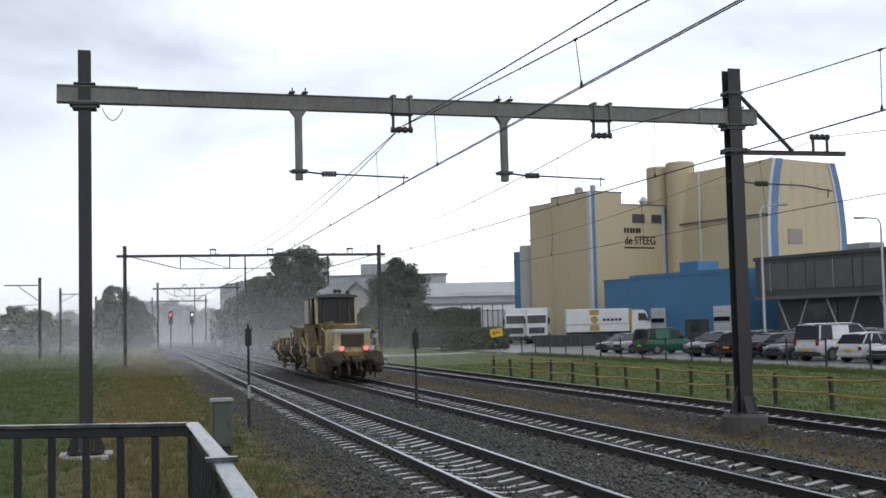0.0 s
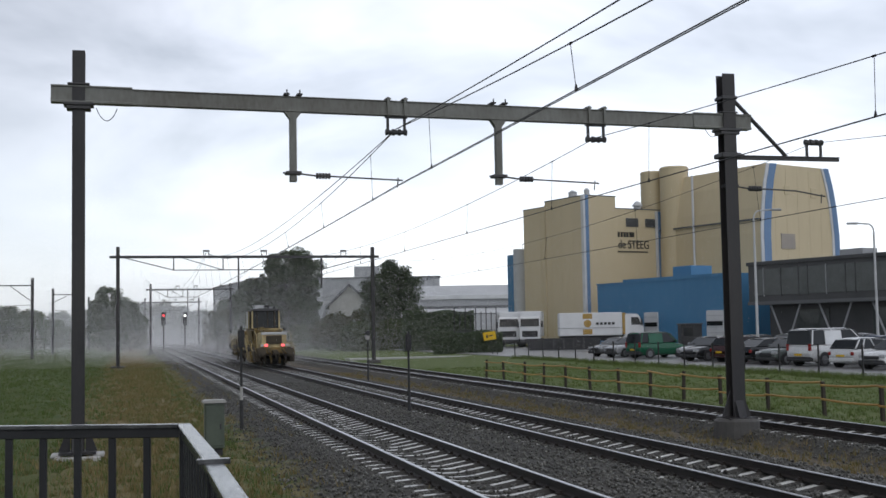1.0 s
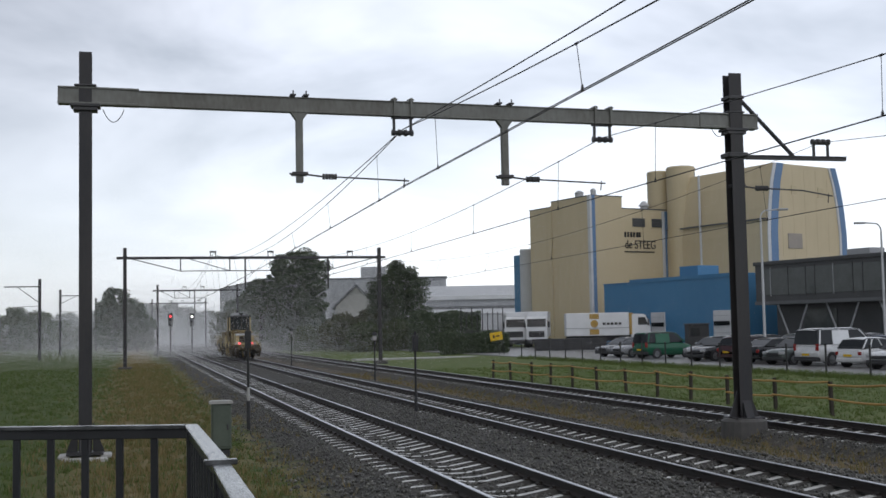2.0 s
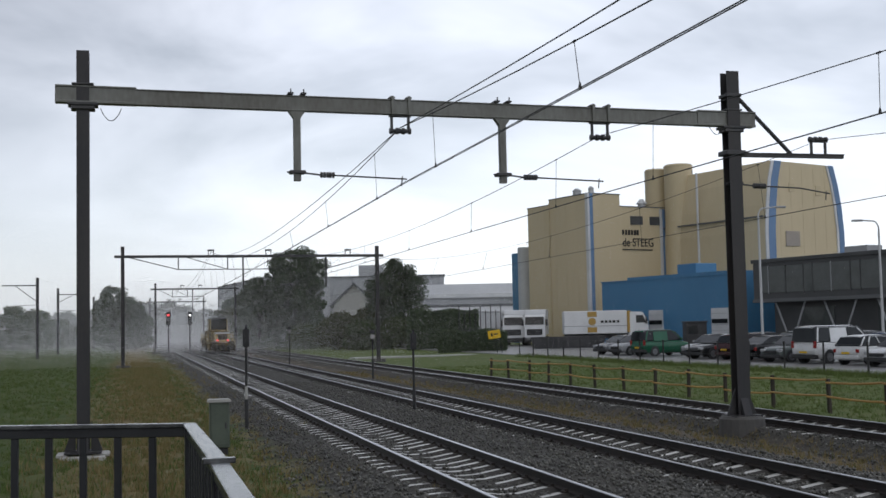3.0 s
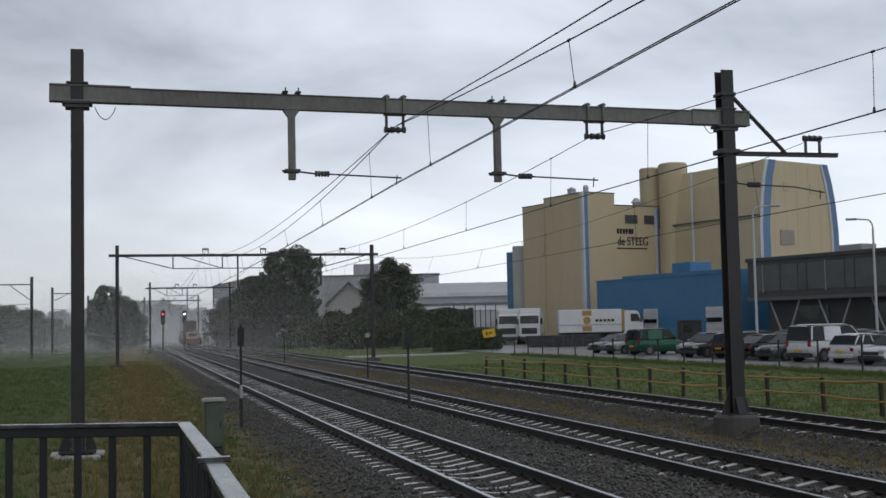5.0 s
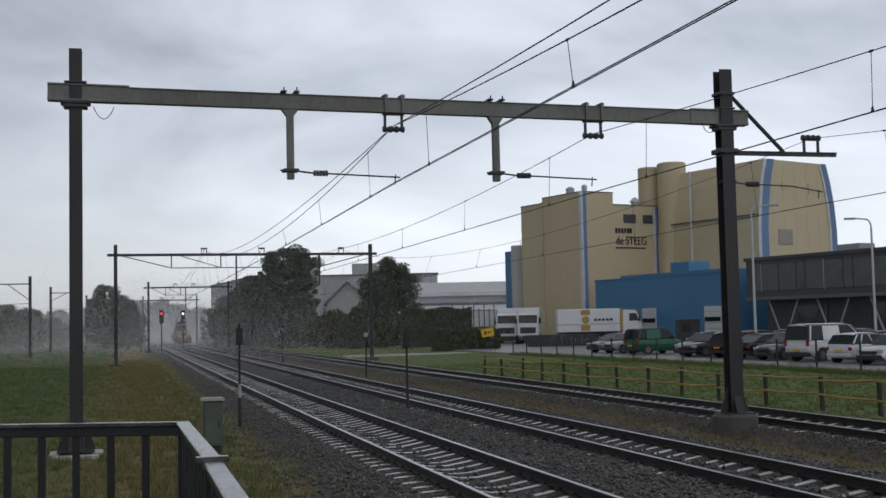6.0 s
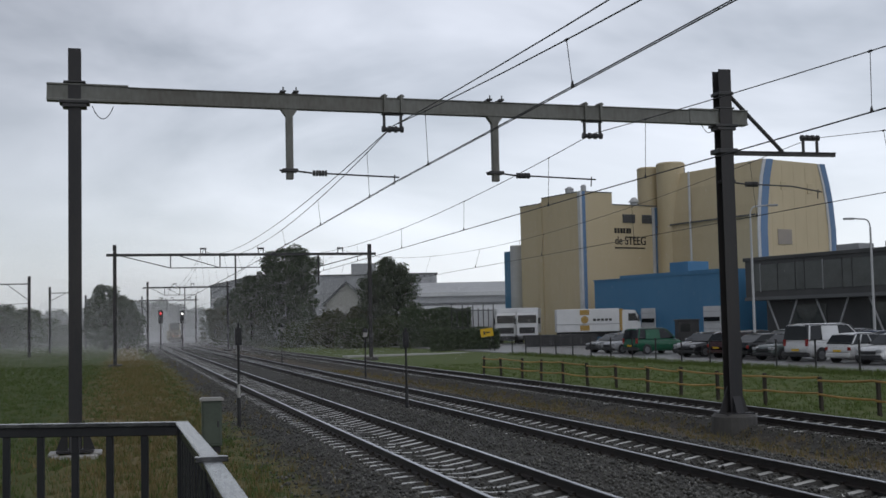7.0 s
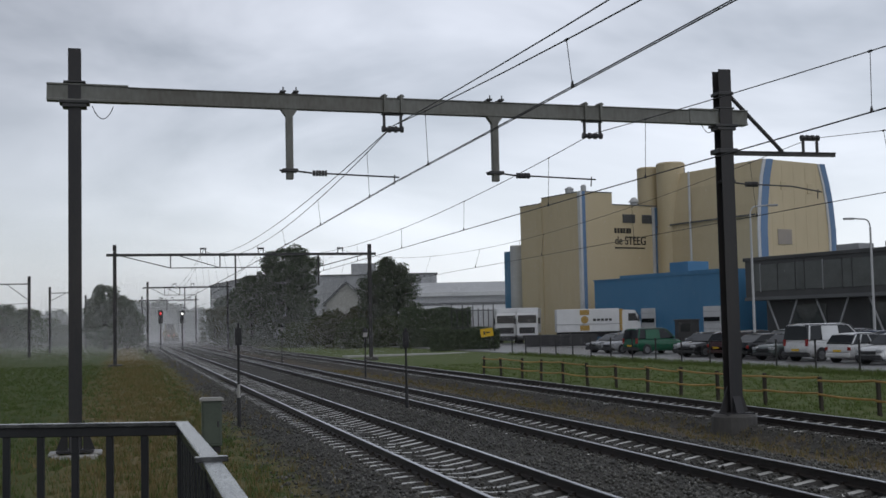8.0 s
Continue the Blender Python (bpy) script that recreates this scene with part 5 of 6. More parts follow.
def make_car(kind, colour, x, y, heading, label, blind=False):
    body_line, cabin, w, r, axles = SHAPES[kind]
    paint = PAINTS[colour]
    t = thing("van" if "van" in kind else "car", pose(x, y, YARD + 0.05, 0, 0, heading), label, "van" if "van" in kind else "car", "parked vehicles")
    h = w / 2
    bm = B()
    loft(bm, body_line, h, 0.0)
    body = part("body", bm, paint, t)
    # dark band of windows under a painted roof, with pillars
    top = max(z for _, z in cabin)
    base = min(z for _, z in cabin)

    def narrow(bm):
        for v in bm.verts:
            v.co.y *= 1 - 0.15 * (v.co.z - base) / (top - base)
    bm = B()
    prism(bm, cabin, "y", -h * 0.92, h * 0.92)
    narrow(bm)
    bmesh.ops.bevel(bm, geom=bm.edges[:], offset=0.03, segments=2, affect="EDGES", profile=0.5)
    part("glazing", bm, CAR_GLASS, t, "dark tinted windows")
    # the roof skin curves down to the gutters
    k = [p for p in cabin if p[1] > top - 0.16]
    xs = np.linspace(k[0][0], k[-1][0], 9)
    zs = np.interp(xs, [p[0] for p in k], [p[1] for p in k])
    bm = B()
    rings = []
    for x0, z0 in zip(xs, zs):
        ring = []
        for u in (-1, -0.93, -0.75, -0.4, 0, 0.4, 0.75, 0.93, 1):
            ring.append(bm.verts.new((x0, u * h * 0.8, z0 + 0.035 - 0.085 * abs(u) ** 4)))
        rings.append(ring)
    for p, q in zip(rings, rings[1:]):
        for i in range(8):
            bm.faces.new((p[i], q[i], q[i + 1], p[i + 1])).smooth = True
    bmesh.ops.recalc_face_normals(bm, faces=bm.faces[:])
    bmesh.ops.solidify(bm, geom=bm.faces[:], thickness=0.03)
    part("roof", bm, paint, t)

    def pillar(x0, x1, wide):
        bm = B()
        z0, z1 = base + 0.01, top - 0.06

        def edge(z):     # ends of the cabin at a height
            xs = []
            for (ax, az), (bx, bz) in zip(cabin, cabin[1:]):
                if (az - z) * (bz - z) <= 0 and az != bz:
                    xs.append(ax + (bx - ax) * (z - az) / (bz - az))
            return min(xs), max(xs)
        (a0, b0), (a1, b1) = edge(z0 + 0.01), edge(z1)
        p0, p1 = a0 + (b0 - a0) * x0, a1 + (b1 - a1) * x1
        prism(bm, [(p0 - wide, z0), (p0 + wide, z0), (p1 + wide, z1), (p1 - wide, z1)], "y", -h * 0.94, h * 0.94)
        narrow(bm)
        # only the two skins stay, not a wall across the cabin
        bmesh.ops.delete(bm, geom=[f for f in bm.faces if abs(f.normal.y) < 0.6], context="FACES_ONLY")
        bmesh.ops.solidify(bm, geom=bm.faces[:], thickness=0.03)
        part("pillar", bm, paint, body)
    pillar(0.03, 0.05, 0.05)
    pillar(0.5, 0.48, 0.028)
    pillar(0.97, 0.95, 0.035)
    if blind:
        bm = B()
        z0, z1 = base, top - 0.1
        prism(bm, [(-1.35, z0 - 0.02), (-0.1, z0 - 0.02), (-0.1, z1), (-1.3, z1)], "y", -h * 0.96, h * 0.96)
        narrow(bm)
        part("side_panel", bm, paint, body, "painted blind side panel")
    else:
        pillar(0.2, 0.24, 0.045)
    for ax in axles:
        for s in (-1, 1):
            wheel(t, ax, s * (h - 0.1), r)
            bm = B()
            rod(bm, (ax, s * (h - 0.02), r + 0.02), (ax, s * (h + 0.004), r + 0.02), r * 1.17, 20)
            part("wheel_arch", bm, PLASTIC_DARK, body)
    f0, f1 = body_line[0][0], max(p[0] for p in body_line)
    zl = base - 0.3
    for s in (-1, 1):
        bm = B()
        box(bm, f0 - 0.045, f0 + 0.06, s * h * 0.82 - 0.09, s * h * 0.82 + 0.09, zl - 0.02, zl + (0.34 if "van" in kind else 0.16), 0.02)
        part("tail_light", bm, LAMP_RED, body, "red tail light")
        bm = B()
        box(bm, f1 - 0.22, f1 - 0.0, s * h * 0.7 - 0.17, s * h * 0.7 + 0.17, 0.58, 0.74, 0.03)
        part("headlight", bm, LAMP_CLEAR, body, "clear headlight")
        bm = B()
        box(bm, cabin[-1][0] - 0.42, cabin[-1][0] - 0.25, s * (h + 0.07) - 0.08, s * (h + 0.07) + 0.08, base + 0.02, base + 0.17, 0.03)
        part("mirror", bm, paint if colour != "white" else PLASTIC_DARK, body)
    bm = B()
    box(bm, f0 - 0.06, f0 + 0.2, -h * 0.9, h * 0.9, 0.28, 0.5, 0.04)
    part("bumper", bm, PLASTIC_DARK if "van" in kind else paint, body)
    bm = B()
    box(bm, f1 - 0.2, f1 + 0.05, -h * 0.88, h * 0.88, 0.24, 0.46, 0.04)
    part("bumper", bm, PLASTIC_DARK, body)
    bm = B()
    box(bm, f0 - 0.07, f0 - 0.05, -0.26, 0.26, 0.56, 0.67)
    part("plate", bm, YELLOW_SIGN, body, "blank yellow plate")
    bm = B()
    box(bm, f1 - 0.05, f1 + 0.02, -0.45, 0.45, 0.5, 0.66, 0.02)
    part("grille", bm, PLASTIC_DARK, body)
    return t


AHEAD, BACK = 14, 194
for row in [
    ("hatch", "white", 36.3, 50.4, BACK, "white hatchback parked facing the tracks"),
    ("hatch", "white", 36.6, 53.4, AHEAD, "white hatchback parked nose to the factory"),
    ("van", "white", 36.7, 56.9, AHEAD, "white panel van with rear windows"),
    ("hatch", "grey_green", 36.2, 60.0, BACK, "grey green hatchback facing the tracks"),
    ("sedan", "black", 36.6, 63.0, AHEAD, "dark saloon with red tail lights"),
    ("estate", "dark_red", 36.9, 66.2, AHEAD, "dark red estate car beside the mast"),
    ("estate", "black", 36.4, 69.4, BACK, "black estate car facing the tracks"),
    ("hatch", "silver", 37.5, 72.6, BACK, "silver hatchback in the row"),
    ("small_van", "green", 36.4, 78.2, AHEAD, "green delivery van parked in the row"),
    ("hatch", "silver", 36.2, 82.0, BACK, "silver hatchback facing the tracks"),
    ("sedan", "grey", 36.6, 85.4, BACK, "grey saloon car in the row"),
    ("hatch", "grey", 44.5, 50.0, BACK, "grey hatchback in the second row"),
    ("estate", "silver", 44.5, 53.2, AHEAD, "silver estate car in the second row"),
    ("hatch", "grey", 44.6, 56.4, AHEAD, "grey hatchback in the second row"),
    ("estate", "grey", 44.5, 59.8, BACK, "grey estate car in the second row"),
    ("sedan", "blue", 44.4, 63.2, AHEAD, "dark blue saloon in the second row"),
    ("estate", "silver", 44.3, 66.8, BACK, "silver estate car in the second row"),
    ("hatch", "white", 44.6, 70.4, AHEAD, "white hatchback in the second row"),
    ("estate", "grey_green", 44.4, 74.0, BACK, "grey green estate car in the second row"),
    ("hatch", "black", 44.5, 77.6, AHEAD, "black hatchback in the second row"),
]:
    make_car(*row, blind=row[1] == "green" or row[0] == "van")


def truck_cab(t, x, m, body_mat):
    """A flat fronted cab, nose towards +x."""
    bm = B()
    prism(bm, [(x, 0.9), (x, 3.6), (x + 1.5, 3.55), (x + 2.05, 2.4), (x + 2.15, 0.9)], "y", -1.22, 1.22)
    bmesh.ops.bevel(bm, geom=bm.edges[:], offset=0.1, segments=2, affect="EDGES")
    cab = part("cab", bm, body_mat, t, "white cab")
    bm = B()
    prism(bm, [(x + 1.62, 3.32), (x + 2.03, 2.42), (x + 2.08, 2.42), (x + 1.68, 3.32)], "y", -1.08, 1.08)
    part("windscreen", bm, CAR_GLASS, cab)
    for s in (-1, 1):
        bm = B()
        prism(bm, [(x + 0.75, 2.4), (x + 0.75, 3.2), (x + 1.5, 3.2), (x + 1.8, 2.4)], "y", s * 1.2, s * 1.235)
        part("side_window", bm, CAR_GLASS, cab)
        bm = B()
        box(bm, x + 1.75, x + 1.9, s * 1.4 - 0.12, s * 1.4 + 0.12, 2.3, 3.0, 0.03)
        part("mirror", bm, PLASTIC_DARK, cab)
        bm = B()
        box(bm, x + 2.05, x + 2.2, s * 0.85 - 0.22, s * 0.85 + 0.22, 0.75, 0.98, 0.04)
        part("headlight", bm, LAMP_CLEAR, cab)
    bm = B()
    box(bm, x + 0.2, x + 2.22, -1.2, 1.2, 0.4, 0.9, 0.08)
    part("bumper", bm, PLASTIC_DARK, cab)
    bm = B()
    box(bm, x + 2.1, x + 2.17, -0.9, 0.9, 1.2, 1.9, 0.02)
    part("grille", bm, PLASTIC_DARK, cab)


def make_trucks():
    white = material("white truck panel", (0.72, 0.73, 0.74), (0.62, 0.63, 0.64), 0.4, 0, 0.8, 8, 0.03)
    ochre = material("ochre marking", (0.42, 0.27, 0.06), (0.36, 0.22, 0.05), 0.4, 0, 2, 20, 0.02)
    t = thing("truck", pose(44.9, 120.9, YARD + 0.05, 0, 0, -16), "white bulk feed truck with ochre markings", "truck", "factory trucks")
    bm = B()
    box(bm, 0, 6.7, -1.2, 1.2, 1.3, 3.75, 0.06)
    trailer = part("box_body", bm, white, t, "white ribbed box body")
    for i in range(8):
        bm = B()
        box(bm, 0.1 + i * 0.92, 0.16 + i * 0.92, -1.23, -1.2, 1.35, 3.7)
        part("rib", bm, white, trailer)
    bm = B()
    box(bm, -0.05, 6.7, -1.25, -1.2, 2.1, 2.16)
    part("rib", bm, SHED_GREY, trailer)
    for z0, z1 in ((1.45, 2.0), (3.1, 3.65)):
        bm = B()
        box(bm, 2.5, 3.5, -1.24, -1.2, z0, z1)
        part("marking", bm, ochre, trailer)
    bm = B()
    rod(bm, (3.0, -1.25, 2.6), (3.0, -1.2, 2.6), 0.4, 20)
    part("marking", bm, ochre, trailer, "round ochre emblem")
    for i in range(5):
        bm = B()
        box(bm, 3.9 + i * 0.42, 4.2 + i * 0.42, -1.24, -1.2, 2.45, 2.7)
        part("lettering", bm, BLACK, trailer, "dark bar of lettering")
    truck_cab(t, 6.9, None, white)
    bm = B()
    box(bm, 6.72, 7.1, -1.19, 1.19, 1.4, 3.7, 0.05)
    part("fairing", bm, ochre, t)
    bm = B()
    box(bm, 0.1, 7.9, -0.5, 0.5, 0.75, 1.3, 0.03)
    part("chassis", bm, PLASTIC_DARK, t)
    for x in (1.2, 2.5, 5.6, 8.1):
        for s in (-1, 1):
            wheel(t, x, s * 1.1, 0.5, 0.3)
    for x, y, h in ((44.2, 135.6, -112), (46.0, 133.2, -112)):
        t = thing("truck", pose(x, y, YARD + 0.05, 0, 0, h), "white lorry with dark windscreen facing the yard", "truck", "factory trucks")
        bm = B()
        box(bm, -7.5, -0.1, -1.25, 1.25, 1.2, 4.2, 0.06)
        part("box_body", bm, white, t)
        truck_cab(t, 0, None, white)
        bm = B()
        box(bm, -7.4, 1.5, -0.5, 0.5, 0.6, 1.2)
        part("chassis", bm, PLASTIC_DARK, t)
        for xx in (-6, -4.7, 0.9):
            for s in (-1, 1):
                wheel(t, xx, s * 1.1, 0.5, 0.3)
    t = thing("trailer", pose(36.6, 138, YARD + 0.05, 0, 0, -14), "pale grey trailer behind the yard fence", "trailer", "factory trucks")
    bm = B()
    box(bm, 0, 6.5, -1.2, 1.2, 1.1, 4.1, 0.06)
    part("box_body", bm, SHED_PALE, t)
    for x in (1.0, 5.2):
        for s in (-1, 1):
            wheel(t, x, s * 1.05, 0.5, 0.28)
    bm = B()
    box(bm, 0.1, 6.4, -0.5, 0.5, 0.5, 1.1)
    part("chassis", bm, PLASTIC_DARK, t)
    # solid box added for the indistinct dark strip below the trucks
    t = thing("container", pose(42.6, 113.5, YARD + 0.05, 0, 0, -14), "low dark box beside the yard", "container")
    bm = B()
    prism(bm, [(-3.4, 0), (-3.7, 1.15), (3.7, 1.15), (3.4, 0)], "y", -1.1, 1.1)
    part("body", bm, PLASTIC_DARK, t)
    for i in range(7):
        bm = B()
        box(bm, -3.1 + i, -3.0 + i, -1.16, -1.1, 0.1, 1.1)
        part("rib", bm, OFFICE_DARK, t)
    t = thing("cabin", pose(53.4, 107.0, YARD + 0.05, 0, 0, -14), "small dark kiosk with flat roof", "cabin")
    bm = B()
    box(bm, -1.0, 1.0, -0.9, 0.9, 0, 2.3, 0.04)
    body = part("wall", bm, PLASTIC_DARK, t)
    bm = B()
    box(bm, -1.12, 1.12, -1.0, 1.0, 2.3, 2.42, 0.03)
    part("roof", bm, OFFICE_DARK, t)
    bm = B()
    box(bm, -0.8, 0.1, -0.93, -0.9, 1.2, 2.0, 0.01)
    part("window", bm, CAR_GLASS, body)


make_trucks()


# ---- lamps, signals and trackside boxes ----
def make_street_lamp(x, y, h, arm, label):
    t = thing("street_lamp", pose(x, y, YARD, 0, 0, -15), label, "street lamp", "car park lamps")
    bm = B()
    rod(bm, (0, 0, 0), (0, 0, h - 0.6), 0.11, 10, 0.07)
    pts = [(arm * (1 - math.cos(a)) * 0.35, 0, h - 0.6 + 0.6 * math.sin(a)) for a in [i * 0.2617 for i in range(7)]] + [(arm, 0, h + 0.06)]
    tube(bm, pts, 0.055, 8)
    part("pole", bm, SHED_PALE, t, "pale galvanised pole")
    bm = B()
    s = 1 if arm > 0 else -1
    box(bm, min(arm, arm + s * 0.8), max(arm, arm + s * 0.8), -0.14, 0.14, h - 0.02, h + 0.13, 0.05)
    part("lamp_head", bm, SHED_GREY, t)


make_street_lamp(51.6, 74.1, 9.3, -1.1, "tall grey car park lamp with curved arm")
make_street_lamp(43.4, 76.4, 10.4, 1.2, "tall grey car park lamp with curved arm")


def make_track_signal(x, y, h, board, label, band=False):
    t = thing("track_signal", pose(x, y, -0.28), label, "trackside post", "trackside posts")
    bm = B()
    rod(bm, (0, 0, -0.1), (0, 0, h), 0.034, 8)
    p = part("post", bm, POST_BLACK, t)
    bm = B()
    rod(bm, (0, 0, -0.12), (0, 0, 0.75), 0.05, 8)
    part("sleeve", bm, PLASTIC_DARK, t)
    if band:
        bm = B()
        rod(bm, (0, 0, 0.75), (0, 0, 1.1), 0.038, 8)
        part("band", bm, CONCRETE_PALE, p, "pale band round the post")
    bm = B()
    if board:
        box(bm, -0.085, 0.085, -0.07, 0.05, h - 0.42, h + 0.05, 0.015)
        head = part("signal_head", bm, PLASTIC_DARK, t, "black signal board")
        bm = B()
        box(bm, -0.03, 0.03, -0.05, 0.03, h + 0.05, h + 0.16, 0.01)
        part("cap", bm, PLASTIC_DARK, head)
        for z in (0.1, 0.28):
            bm = B()
            rod(bm, (0, -0.12, h - z), (0, -0.06, h - z), 0.05, 10)
            part("hood", bm, PLASTIC_DARK, head)
    else:
        rod(bm, (0, 0, h - 0.05), (0, 0, h + 0.15), 0.13, 10, 0.09)
        head = part("lamp_head", bm, PLASTIC_DARK, t)
        bm = B()
        rod(bm, (0, 0, h - 0.3), (0, 0, h - 0.1), 0.11, 10)
        part("band", bm, CONCRETE_PALE, head, "white band")
    return t


make_track_signal(8.1, 34.6, 2.33, True, "black signal board on a thin post")
make_track_signal(2.94, 32.0, 2.55, True, "black signal board on a banded post", True)
make_track_signal(11.72, 59.0, 2.35, False, "thin post with white banded lamp head")
make_track_signal(11.0, 86.0, 2.7, False, "thin post with white banded lamp head")
make_track_signal(11.2, 154.0, 2.6, True, "black signal board on a thin post")
make_track_signal(2.6, 140.0, 2.9, True, "black signal board on a thin post")


def make_main_signal(x, y, z, light, label):
    t = thing("railway_signal", pose(x, y, -0.3), label, "railway signal", "main signals")
    bm = B()
    rod(bm, (0, 0, 0), (0, 0, z - 0.5), 0.09, 8)
    part("post", bm, STEEL_DARK, t)
    bm = B()
    box(bm, -0.28, 0.28, 0, 0.2, z - 0.9, z + 0.75, 0.08)
    head = part("signal_head", bm, PLASTIC_DARK, t)
    bm = B()
    rod(bm, (0, -0.04, z + 0.32), (0, 0.0, z + 0.32), 0.13, 14)
    part("lens", bm, light, head, "lit signal lens")
    bm = B()
    prism(bm, [(-0.2, z + 0.36), (-0.2, z + 0.56), (0.2, z + 0.56), (0.2, z + 0.36), (0.24, z + 0.36), (0.24, z + 0.6), (-0.24, z + 0.6), (-0.24, z + 0.36)], "y", -0.22, 0)
    part("hood", bm, PLASTIC_DARK, head)


make_main_signal(4.4, 150, 4.45, RED_SIGNAL, "main signal showing red beside the line")
make_main_signal(7.32, 157.5, 4.5, WHITE_LIGHT, "main signal showing white between the tracks")


def make_cabinet():
    t = thing("cable_cabinet", pose(1.76, 25.3, -0.43), "grey green trackside cable cabinet with pale lid", "cabinet")
    bm = B()
    box(bm, -0.2, 0.2, -0.16, 0.16, 0.3, 1.24, 0.02)
    part("body", bm, CABINET, t)
    bm = B()
    prism(bm, [(-0.235, 1.24), (0.235, 1.24), (0.235, 1.28), (0.2, 1.3), (-0.2, 1.3), (-0.235, 1.28)], "y", -0.2, 0.2)
    part("lid", bm, CONCRETE_PALE, t, "pale wet lid")
    bm = B()
    box(bm, -0.17, 0.17, -0.13, 0.13, -0.05, 0.3, 0.02)
    part("plinth", bm, PLASTIC_DARK, t)
    bm = B()
    box(bm, -0.17, 0.17, -0.175, -0.16, 0.36, 1.18, 0.008)
    d = part("door", bm, CABINET, t)
    bm = B()
    box(bm, 0.1, 0.135, -0.2, -0.175, 0.7, 0.82, 0.006)
    part("handle", bm, STEEL_DARK, d)


make_cabinet()


# ---- platform end and its railing ----
def make_platform():
    bm = B()
    box(bm, -8, 0.5, -60, 7.1, -0.6, 0.72, 0.02)
    tagged(part("platform", bm, CONCRETE_DARK), "concrete platform end under the camera", "platform", kind="structure")


make_platform()


def make_railing():
    t = thing("railing", pose(0, 0, 0), "wet dark steel railing at the platform end", "railing")

    def run(p, q, length, bars, step, first):
        p, q = Vector(p), Vector(q)
        d = (q - p).normalized()
        ang = math.degrees(math.atan2(d.y, d.x))
        m = pose(p.x, p.y, p.z, 0, 0, ang)
        bm = B()
        box(bm, 0, length, -0.038, 0.038, -0.022, 0.0, 0.004)
        bm.transform(m)
        part("handrail", bm, RAILING_TOP, t, "wet flat handrail blotched pale and dark")
        bm = B()
        box(bm, 0.0, length, -0.02, 0.02, -0.075, -0.022, 0.004)
        bm.transform(m)
        part("top_bar", bm, RAILING, t)
        bm = B()
        box(bm, 0.0, length, -0.02, 0.02, -0.98, -0.94, 0.004)
        bm.transform(m)
        part("bottom_bar", bm, RAILING, t)
        for i in range(bars):
            bm = B()
            s = first + i * step
            box(bm, s - 0.02, s + 0.02, -0.012, 0.012, -0.96, -0.075, 0.003)
            bm.transform(m)
            part("bar", bm, RAILING, t)
    run((0.30, 6.85, 1.752), (-0.72, 7.22, 1.752), 2.6, 12, 0.2, 0.2)
    run((0.312, 6.87, 1.752), (0.335, 4.86, 1.752), 2.02, 10, 0.2, 0.2)
    run((0.335, 4.85, 1.742), (0.328, 2.0, 1.742), 7.0, 34, 0.2, 0.15)
    for x, y in ((0.318, 6.8), (0.343, 4.9), (-1.9, 7.62)):
        bm = B()
        box(bm, x - 0.035, x + 0.035, y - 0.035, y + 0.035, 0.7, 1.73, 0.005)
        part("post", bm, RAILING, t)
    bm = B()
    box(bm, 0.27, 0.4, 4.83, 4.88, 1.735, 1.757, 0.003)
    part("joint_plate", bm, RAILING_TOP, t)


make_railing()


